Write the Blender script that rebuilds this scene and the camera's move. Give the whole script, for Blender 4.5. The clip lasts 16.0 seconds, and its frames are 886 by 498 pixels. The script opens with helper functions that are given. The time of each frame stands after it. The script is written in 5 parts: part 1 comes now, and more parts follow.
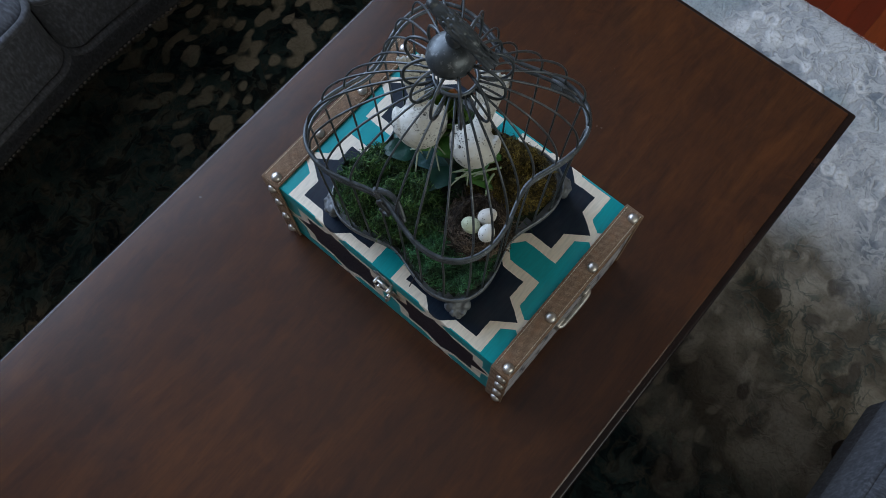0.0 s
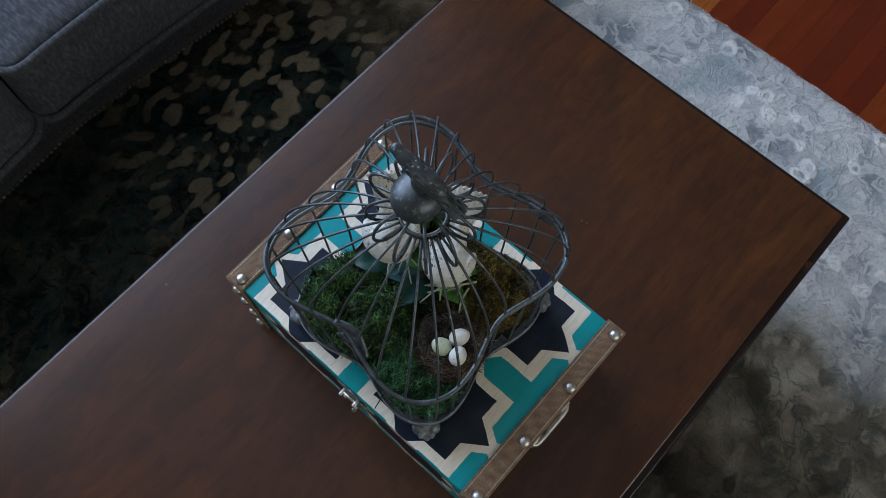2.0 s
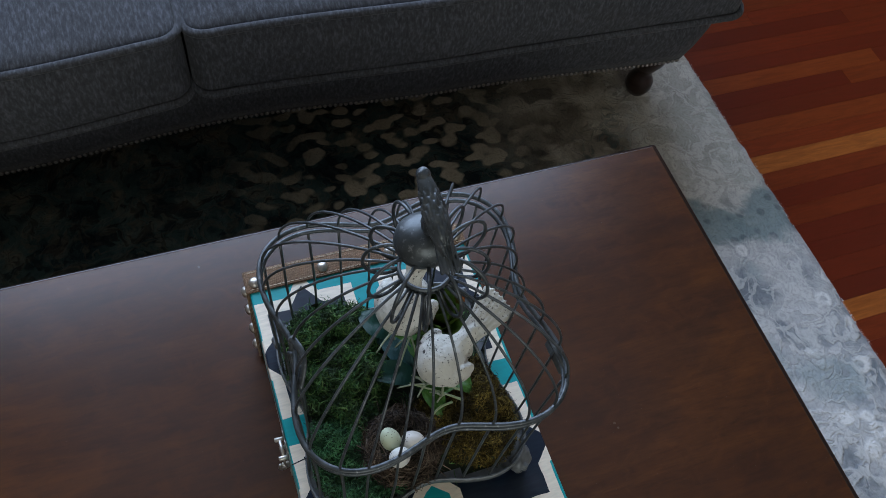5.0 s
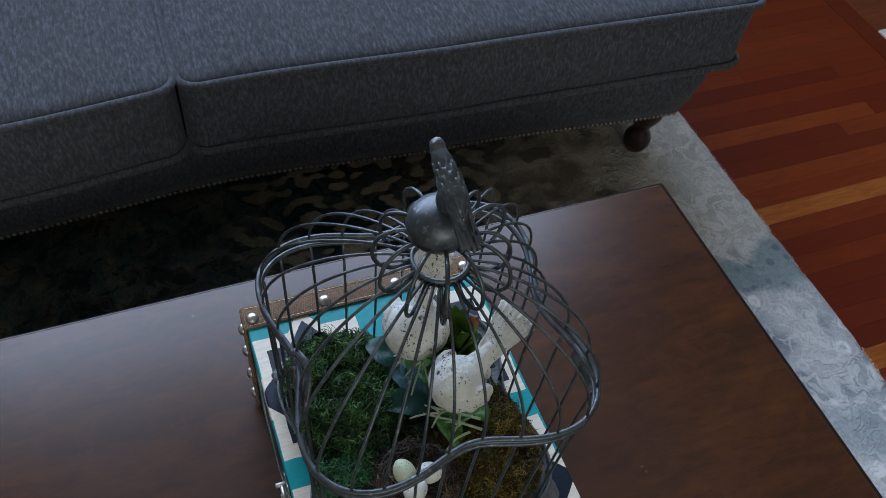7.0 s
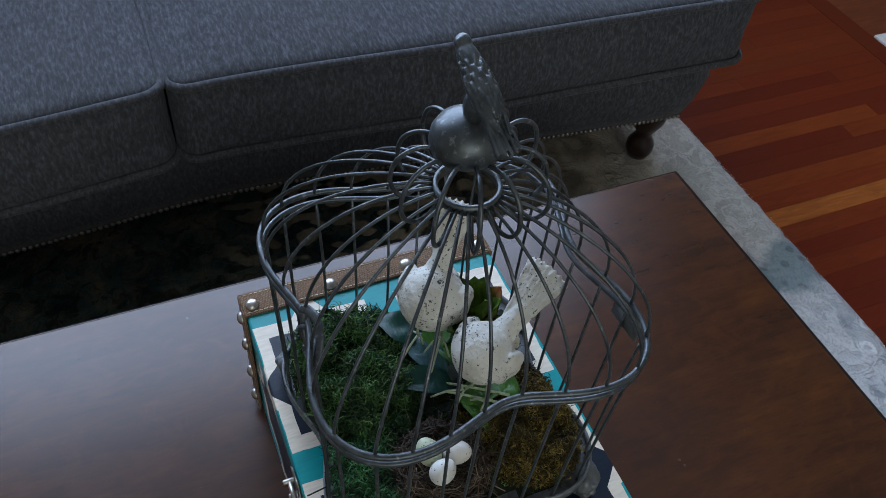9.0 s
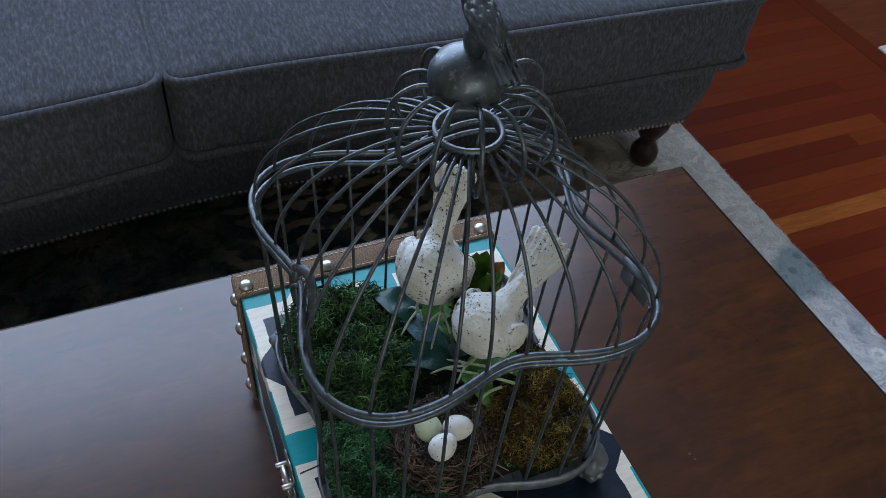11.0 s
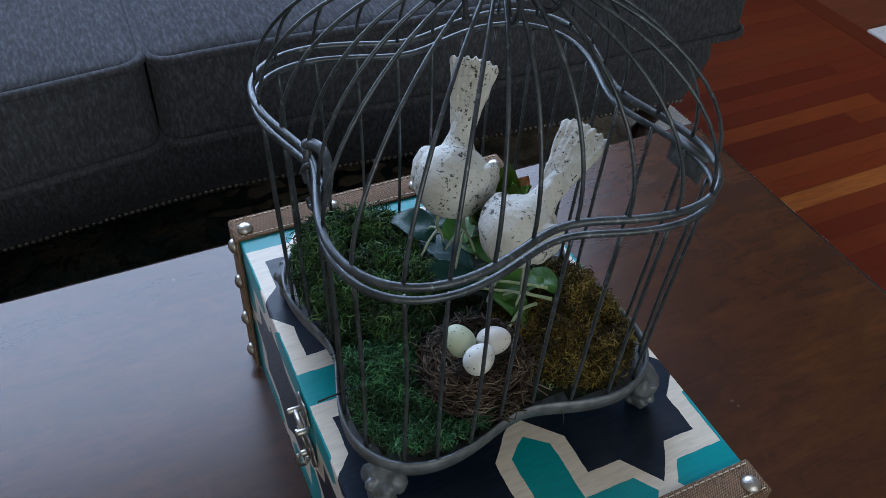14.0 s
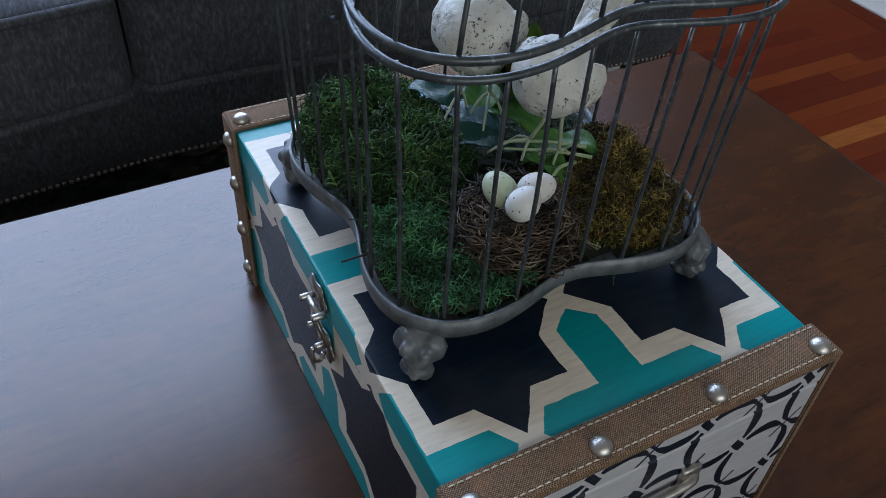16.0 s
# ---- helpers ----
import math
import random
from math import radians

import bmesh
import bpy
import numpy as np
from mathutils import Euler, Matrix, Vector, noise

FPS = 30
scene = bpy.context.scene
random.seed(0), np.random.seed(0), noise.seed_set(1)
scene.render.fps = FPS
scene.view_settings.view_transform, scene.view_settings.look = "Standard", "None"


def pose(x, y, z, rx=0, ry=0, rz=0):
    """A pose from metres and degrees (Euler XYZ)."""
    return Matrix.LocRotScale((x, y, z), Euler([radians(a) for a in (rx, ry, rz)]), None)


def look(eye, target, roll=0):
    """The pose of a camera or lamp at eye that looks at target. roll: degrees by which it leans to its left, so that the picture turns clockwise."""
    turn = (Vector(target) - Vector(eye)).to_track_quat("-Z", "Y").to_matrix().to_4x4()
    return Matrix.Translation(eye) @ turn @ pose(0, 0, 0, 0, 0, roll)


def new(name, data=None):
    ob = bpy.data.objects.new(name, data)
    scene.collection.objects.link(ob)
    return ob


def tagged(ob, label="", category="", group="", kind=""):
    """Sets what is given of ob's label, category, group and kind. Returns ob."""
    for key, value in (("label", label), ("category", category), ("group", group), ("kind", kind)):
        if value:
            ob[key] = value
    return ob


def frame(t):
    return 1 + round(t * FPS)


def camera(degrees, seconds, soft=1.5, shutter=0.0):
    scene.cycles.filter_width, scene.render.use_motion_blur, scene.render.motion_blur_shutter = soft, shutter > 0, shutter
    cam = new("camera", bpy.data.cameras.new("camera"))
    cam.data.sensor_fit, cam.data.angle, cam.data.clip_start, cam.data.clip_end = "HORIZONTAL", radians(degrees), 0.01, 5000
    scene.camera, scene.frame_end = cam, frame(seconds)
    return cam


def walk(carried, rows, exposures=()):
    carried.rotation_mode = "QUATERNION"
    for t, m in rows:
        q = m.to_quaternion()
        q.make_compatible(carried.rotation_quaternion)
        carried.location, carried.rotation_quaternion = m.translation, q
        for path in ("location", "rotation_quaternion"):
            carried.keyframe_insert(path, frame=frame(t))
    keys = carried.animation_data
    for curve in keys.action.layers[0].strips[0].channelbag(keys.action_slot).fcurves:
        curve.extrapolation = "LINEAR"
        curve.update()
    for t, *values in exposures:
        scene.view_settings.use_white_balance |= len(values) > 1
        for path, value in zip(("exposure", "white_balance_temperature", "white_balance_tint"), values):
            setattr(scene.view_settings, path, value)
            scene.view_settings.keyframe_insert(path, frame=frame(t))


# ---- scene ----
cam = camera(56.6, 16.0, soft=0.55)
PATH = [
    (0, (0.4, -0.166, 1.458), (-0.032, 0.32, -0.433), -1.3),
    (0.5, (0.384, -0.136, 1.454), (-0.041, 0.359, -0.436), -0.4),
    (1, (0.371, -0.117, 1.457), (-0.057, 0.387, -0.431), 0.2),
    (1.5, (0.362, -0.092, 1.458), (-0.08, 0.424, -0.423), 0.3),
    (2, (0.349, -0.072, 1.448), (-0.108, 0.462, -0.424), 1.4),
    (2.5, (0.352, -0.053, 1.43), (-0.165, 0.522, -0.414), 7.2),
    (3, (0.365, -0.045, 1.414), (-0.231, 0.54, -0.403), 11.8),
    (3.5, (0.387, -0.043, 1.409), (-0.285, 0.52, -0.388), 15.3),
    (4, (0.407, -0.034, 1.397), (-0.363, 0.47, -0.379), 15.3),
    (4.5, (0.421, -0.026, 1.383), (-0.478, 0.469, -0.334), 11.8),
    (5, (0.436, -0.025, 1.36), (-0.5, 0.479, -0.334), 11.1),
    (5.2, (0.443, -0.028, 1.355), (-0.52, 0.485, -0.322), 10.7),
    (7.3, (0.462, -0.04, 1.275), (-0.655, 0.526, -0.284), 8.1),
    (7.5, (0.463, -0.04, 1.272), (-0.655, 0.524, -0.288), 8.2),
    (8, (0.467, -0.047, 1.252), (-0.663, 0.522, -0.297), 7.9),
    (8.5, (0.473, -0.052, 1.231), (-0.674, 0.526, -0.303), 7.6),
    (8.7, (0.468, -0.056, 1.211), (-0.703, 0.547, -0.294), 6.4),
    (11, (0.483, -0.057, 1.143), (-0.756, 0.561, -0.3), 5.8),
    (11.5, (0.487, -0.061, 1.127), (-0.765, 0.56, -0.304), 5.5),
    (12, (0.489, -0.063, 1.112), (-0.775, 0.561, -0.307), 5.2),
    (12.5, (0.488, -0.071, 1.09), (-0.791, 0.563, -0.311), 4.3),
    (13, (0.492, -0.072, 1.072), (-0.796, 0.576, -0.315), 3.8),
    (13.5, (0.493, -0.077, 1.057), (-0.795, 0.582, -0.324), 3.7),
    (14, (0.495, -0.081, 1.04), (-0.794, 0.587, -0.336), 3.6),
    (14.5, (0.495, -0.088, 1.015), (-0.792, 0.591, -0.358), 3.4),
    (15, (0.493, -0.095, 0.989), (-0.791, 0.599, -0.378), 3.2),
    (15.5, (0.494, -0.103, 0.96), (-0.786, 0.614, -0.399), 3.3),
    (16, (0.502, -0.119, 0.937), (-0.771, 0.623, -0.416), 3.8),
]
walk(cam, [(t, look(eye, target, roll)) for t, eye, target, roll in PATH],
     exposures=[(0.0, 0.05, 6480, 8), (5.0, 0.12, 6460, 9), (8.0, 0.12, 6340, 8.5), (12.0, 0.18, 6200, 9), (16.0, 0.21, 6090, 10)])

# ---- world and lights ----
world = bpy.data.worlds.new("sky")
scene.world = world
world.use_nodes = True
wn = world.node_tree
sky = wn.nodes.new("ShaderNodeTexSky")
sky.sky_type, sky.sun_disc = "NISHITA", False
sky.sun_elevation, sky.sun_rotation = radians(35), radians(140)
wn.links.new(sky.outputs[0], wn.nodes["Background"].inputs[0])
wn.nodes["Background"].inputs[1].default_value = 0.10

WIN_Y0, WIN_Y1, WIN_Z0, WIN_Z1, WALL_X = -1.15, 1.68, 0.95, 2.90, -1.75
lamp = bpy.data.lights.new("window_daylight", "AREA")
lamp.shape, lamp.size, lamp.size_y = "RECTANGLE", WIN_Y1 - WIN_Y0, WIN_Z1 - WIN_Z0
lamp.energy, lamp.color = 122.0, (0.595, 0.735, 1.0)
lamp_ob = new("window_daylight", lamp)
lamp_ob.matrix_world = look((WALL_X - 0.05, (WIN_Y0 + WIN_Y1) / 2, (WIN_Z0 + WIN_Z1) / 2), (0.6, (WIN_Y0 + WIN_Y1) / 2, (WIN_Z0 + WIN_Z1) / 2 - 0.25))


# added fill lamp behind the camera, set in an assumed wall opening
FILL_Y0, FILL_Y1, FILL_Z0, FILL_Z1, EWALL_X = -1.2, 1.0, 1.10, 2.40, 2.70
back = bpy.data.lights.new("room_fill", "AREA")
back.shape, back.size, back.size_y = "RECTANGLE", FILL_Y1 - FILL_Y0, FILL_Z1 - FILL_Z0
back.energy, back.color = 26.0, (0.97, 0.98, 0.88)
back_ob = new("room_fill", back)
back_ob.matrix_world = look((EWALL_X + 0.03, (FILL_Y0 + FILL_Y1) / 2, (FILL_Z0 + FILL_Z1) / 2), (0.0, (FILL_Y0 + FILL_Y1) / 2, (FILL_Z0 + FILL_Z1) / 2 - 0.9))


# ---- building helpers ----
def part(name, bm, material, parent=None, label="", smooth=True):
    """One mesh object out of a bmesh, under a thing or a part."""
    me = bpy.data.meshes.new(name)
    bm.normal_update()
    bm.to_mesh(me)
    bm.free()
    if smooth:
        for p in me.polygons:
            p.use_smooth = True
    for m in (material if isinstance(material, (list, tuple)) else [material]):
        me.materials.append(m)
    ob = new(name, me)
    if parent is not None:
        ob.parent = parent
        ob.matrix_parent_inverse = world_of(parent).inverted()
    if label:
        ob["label"] = label
    return ob


def world_of(ob):
    m = ob.matrix_basis.copy()
    if ob.parent is not None:
        m = world_of(ob.parent) @ ob.matrix_parent_inverse @ m
    return m


def thing(name, at, label, category, group="", kind=""):
    """An Empty at the base of a thing."""
    ob = new(name)
    ob.empty_display_size = 0.02
    ob.matrix_basis = Matrix.Translation(at)
    return tagged(ob, label, category, group, kind)


def box(bm, lo, hi, bevel=0.0, segments=2, m=None):
    """A bevelled block between two corners."""
    made = bmesh.ops.create_cube(bm, size=1.0)["verts"]
    for v in made:
        v.co = Vector([lo[i] + (v.co[i] + 0.5) * (hi[i] - lo[i]) for i in range(3)])
    if bevel:
        edges = list({e for v in made for e in v.link_edges})
        out = bmesh.ops.bevel(bm, geom=edges, offset=bevel, segments=segments, affect="EDGES", profile=0.5)
        made = list({v for f in out["faces"] for v in f.verts} | {v for v in made if v.is_valid})
    if m is not None:
        for v in made:
            v.co = m @ v.co
    return made


def tube(bm, pts, radius, seg=6, closed=False, flat=1.0, caps=True):
    """A round wire along points; radius may be a list."""
    pts = [Vector(p) for p in pts]
    n = len(pts)
    rad = radius if isinstance(radius, (list, tuple)) else [radius] * n
    rings = []
    ref = None
    for i, p in enumerate(pts):
        a = pts[(i - 1) % n] if closed or i > 0 else p
        b = pts[(i + 1) % n] if closed or i < n - 1 else p
        d = (b - a).normalized()
        if ref is None:
            ref = d.orthogonal().normalized()
        ref = (ref - d * ref.dot(d))
        ref = ref.normalized() if ref.length > 1e-6 else d.orthogonal().normalized()
        side = d.cross(ref)
        rings.append([bm.verts.new(p + (ref * math.cos(t) + side * math.sin(t) * flat) * rad[i]) for t in (math.tau * k / seg for k in range(seg))])
    last = n if closed else n - 1
    for i in range(last):
        r0, r1 = rings[i], rings[(i + 1) % n]
        shift = 0
        if closed and i == n - 1:
            shift = min(range(seg), key=lambda s: (r0[0].co - r1[s].co).length)
        for k in range(seg):
            bm.faces.new((r0[k], r0[(k + 1) % seg], r1[(k + 1 + shift) % seg], r1[(k + shift) % seg]))
    if caps and not closed:
        bm.faces.new(rings[0][::-1])
        bm.faces.new(rings[-1])


def lathe(bm, at, profile, seg=20, m=None):
    """A turned form: (radius, height) pairs round an upright axis."""
    rings = []
    for r, z in profile:
        rings.append([bm.verts.new(Vector((r * math.cos(math.tau * k / seg), r * math.sin(math.tau * k / seg), z))) for k in range(seg)])
    for a, b in zip(rings, rings[1:]):
        for k in range(seg):
            bm.faces.new((a[k], a[(k + 1) % seg], b[(k + 1) % seg], b[k]))
    bm.faces.new(rings[0][::-1])
    bm.faces.new(rings[-1])
    t = Matrix.Translation(at) @ (m or Matrix())
    for ring in rings:
        for v in ring:
            v.co = t @ v.co


def ball(bm, m, u=16, v=10):
    return bmesh.ops.create_uvsphere(bm, u_segments=u, v_segments=v, radius=1.0, matrix=m)["verts"]


def spline(points, steps=8, closed=False):
    """Points of a smooth curve through the given ones."""
    p = [Vector(q) for q in points]
    n, out = len(p), []
    for i in range(n if closed else n - 1):
        a, b, c, d = (p[(i + k) % n] if closed else p[min(max(i + k, 0), n - 1)] for k in (-1, 0, 1, 2))
        for s in range(steps):
            t = s / steps
            out.append(0.5 * (2 * b + (c - a) * t + (2 * a - 5 * b + 4 * c - d) * t * t + (3 * b - a - 3 * c + d) * t ** 3))
    if not closed:
        out.append(p[-1])
    return out


# ---- materials ----
class Nodes:
    """A short way to write node materials."""

    def __init__(self, name):
        self.mat = bpy.data.materials.new(name)
        self.mat.use_nodes = True
        self.tree = self.mat.node_tree
        self.bsdf = self.tree.nodes["Principled BSDF"]
        self.place = self.add("ShaderNodeNewGeometry").outputs["Position"]

    def add(self, kind):
        return self.tree.nodes.new(kind)

    def put(self, socket, value):
        if isinstance(value, bpy.types.NodeSocket):
            self.tree.links.new(value, socket)
        elif isinstance(value, (tuple, list)) and len(value) == 3 and socket.type == "RGBA":
            socket.default_value = (*value, 1)
        else:
            socket.default_value = value

    def math(self, op, a, b=0.0, c=0.0):
        n = self.add("ShaderNodeMath")
        n.operation = op
        for s, v in zip(n.inputs, (a, b, c)):
            self.put(s, v)
        return n.outputs[0]

    def split(self, vector):
        n = self.add("ShaderNodeSeparateXYZ")
        self.put(n.inputs[0], vector)
        return n.outputs

    def join(self, x, y, z):
        n = self.add("ShaderNodeCombineXYZ")
        for s, v in zip(n.inputs, (x, y, z)):
            self.put(s, v)
        return n.outputs[0]

    def scaled(self, scale, vector=None, turn=(0, 0, 0), shift=(0, 0, 0)):
        n = self.add("ShaderNodeMapping")
        self.put(n.inputs["Vector"], vector or self.place)
        n.inputs["Scale"].default_value = scale
        n.inputs["Rotation"].default_value = [radians(a) for a in turn]
        n.inputs["Location"].default_value = shift
        return n.outputs[0]

    def noise(self, scale, detail=4.0, rough=0.55, vector=None, warp=0.0, color=False):
        n = self.add("ShaderNodeTexNoise")
        self.put(n.inputs["Vector"], vector or self.place)
        n.inputs["Scale"].default_value, n.inputs["Detail"].default_value = scale, detail
        n.inputs["Roughness"].default_value, n.inputs["Distortion"].default_value = rough, warp
        return n.outputs["Color" if color else "Fac"]

    def cells(self, scale, vector=None, feature="F1", random=1.0, out="Distance"):
        n = self.add("ShaderNodeTexVoronoi")
        n.feature = feature
        self.put(n.inputs["Vector"], vector or self.place)
        n.inputs["Scale"].default_value = scale
        n.inputs["Randomness"].default_value = random
        return n.outputs[out]

    def ramp(self, fac, *stops, ease="LINEAR"):
        n = self.add("ShaderNodeValToRGB")
        n.color_ramp.interpolation = ease
        e = n.color_ramp.elements
        while len(e) < len(stops):
            e.new(0.5)
        for el, (at, col) in zip(e, stops):
            el.position = at
            el.color = (*col, 1) if isinstance(col, (tuple, list)) else (col, col, col, 1)
        self.put(n.inputs[0], fac)
        return n.outputs[0]

    def mix(self, fac, a, b, blend="MIX"):
        n = self.add("ShaderNodeMix")
        n.data_type, n.blend_type = "RGBA", blend
        self.put(n.inputs[0], fac)
        self.put(n.inputs[6], a)
        self.put(n.inputs[7], b)
        return n.outputs[2]

    def bump(self, height, strength=0.3, distance=0.002, normal=None):
        n = self.add("ShaderNodeBump")
        n.inputs["Strength"].default_value, n.inputs["Distance"].default_value = strength, distance
        self.put(n.inputs["Height"], height)
        if normal is not None:
            self.put(n.inputs["Normal"], normal)
        return n.outputs[0]

    def random(self):
        return self.add("ShaderNodeObjectInfo").outputs["Random"]

    def island(self):
        return self.add("ShaderNodeNewGeometry").outputs["Random Per Island"]

    def done(self, color, rough=0.5, metal=0.0, normal=None, **more):
        self.put(self.bsdf.inputs["Base Color"], color)
        self.put(self.bsdf.inputs["Roughness"], rough)
        self.put(self.bsdf.inputs["Metallic"], metal)
        if normal is not None:
            self.put(self.bsdf.inputs["Normal"], normal)
        for key, value in more.items():
            self.put(self.bsdf.inputs[key.replace("_", " ")], value)
        return self.mat


def make_table_wood():
    n = Nodes("stained_table_wood")
    grain = n.noise(6, 6, 0.60, n.scaled((5.0, 0.8, 3)), 0.7)
    fine = n.noise(60, 4, 0.6, n.scaled((6, 0.6, 4)), 0.3)
    blotch = n.noise(4.5, 4, 0.55, n.scaled((1.4, 0.8, 1)), 0.8)
    col = n.ramp(grain, (0.30, (0.036, 0.0118, 0.0050)), (0.52, (0.056, 0.0180, 0.0056)), (0.74, (0.088, 0.0280, 0.0076)))
    col = n.mix(n.ramp(blotch, (0.44, 0.0), (0.68, 0.60)), col, (0.030, 0.0125, 0.007))
    col = n.mix(n.math("MULTIPLY", n.ramp(fine, (0.36, 1.0), (0.54, 0.0)), 0.34), col, (0.026, 0.010, 0.006))
    mottle = n.noise(26, 5, 0.65, n.scaled((1.6, 0.9, 1)), 0.9)
    col = n.mix(n.ramp(mottle, (0.50, 0.0), (0.74, 0.36)), col, (0.098, 0.029, 0.0075))
    col = n.mix(n.ramp(mottle, (0.28, 0.36), (0.46, 0.0)), col, (0.026, 0.010, 0.005))
    dust = n.ramp(n.noise(420, 2, 0.5), (0.74, 0.0), (0.78, 0.10))
    col = n.mix(dust, col, (0.35, 0.32, 0.30))
    rough = n.ramp(n.noise(7, 4, 0.6), (0.3, 0.235), (0.7, 0.275))
    # satin lacquer coat over the stained wood
    coat = n.add("ShaderNodeBsdfGlossy")
    coat.distribution = "GGX"
    n.put(coat.inputs["Roughness"], rough)
    edge = n.add("ShaderNodeFresnel")
    edge.inputs["IOR"].default_value = 1.60
    layer = n.add("ShaderNodeMixShader")
    n.put(layer.inputs[0], edge.outputs[0])
    n.put(layer.inputs[1], n.bsdf.outputs[0])
    n.put(layer.inputs[2], coat.outputs[0])
    n.put(n.tree.nodes["Material Output"].inputs["Surface"], layer.outputs[0])
    return n.done(col, 0.6, 0.0, None, Specular_IOR_Level=0.0)


def make_dark_wood():
    n = Nodes("dark_turned_wood")
    g = n.noise(12, 4, 0.6, n.scaled((1, 1, 6)))
    return n.done(n.ramp(g, (0.3, (0.010, 0.005, 0.004)), (0.7, (0.030, 0.014, 0.010))), 0.28)


def make_edge_wood():
    n = Nodes("black_lacquered_edge")
    g = n.noise(14, 4, 0.6, n.scaled((4, 1, 4)))
    worn = n.ramp(n.noise(45, 4, 0.7), (0.62, 0.0), (0.70, 0.5))
    col = n.mix(worn, n.ramp(g, (0.3, (0.007, 0.004, 0.004)), (0.7, (0.020, 0.010, 0.008))), (0.075, 0.032, 0.016))
    return n.done(col, 0.24, 0.0, None, Specular_IOR_Level=0.4)


def make_fabric():
    n = Nodes("grey_chenille")
    slub = n.noise(70, 4, 0.65, n.scaled((3, 3, 1.2)))
    slub2 = n.noise(72, 4, 0.68, n.scaled((1.0, 3.2, 2)))
    top = n.math("ABSOLUTE", n.split(n.add("ShaderNodeNewGeometry").outputs["Normal"])[2])
    streak = n.mix(n.ramp(top, (0.5, 0.0), (0.8, 1.0)), slub, slub2)
    weave = n.noise(700, 2, 0.5)
    col = n.ramp(streak, (0.32, (0.028, 0.030, 0.035)), (0.5, (0.055, 0.058, 0.067)), (0.70, (0.118, 0.123, 0.141)))
    col = n.mix(n.math("MULTIPLY", weave, 0.35), col, (0.062, 0.062, 0.063))
    col = n.mix(n.ramp(n.noise(3.5, 3), (0.4, 0.0), (0.75, 0.25)), col, (0.078, 0.076, 0.074))
    h = n.math("ADD", n.math("MULTIPLY", streak, 0.7), n.math("MULTIPLY", weave, 0.5))
    return n.done(col, 0.92, 0.0, n.bump(h, 0.5, 0.0015), Sheen_Weight=0.08, Sheen_Roughness=0.45, Specular_IOR_Level=0.2)


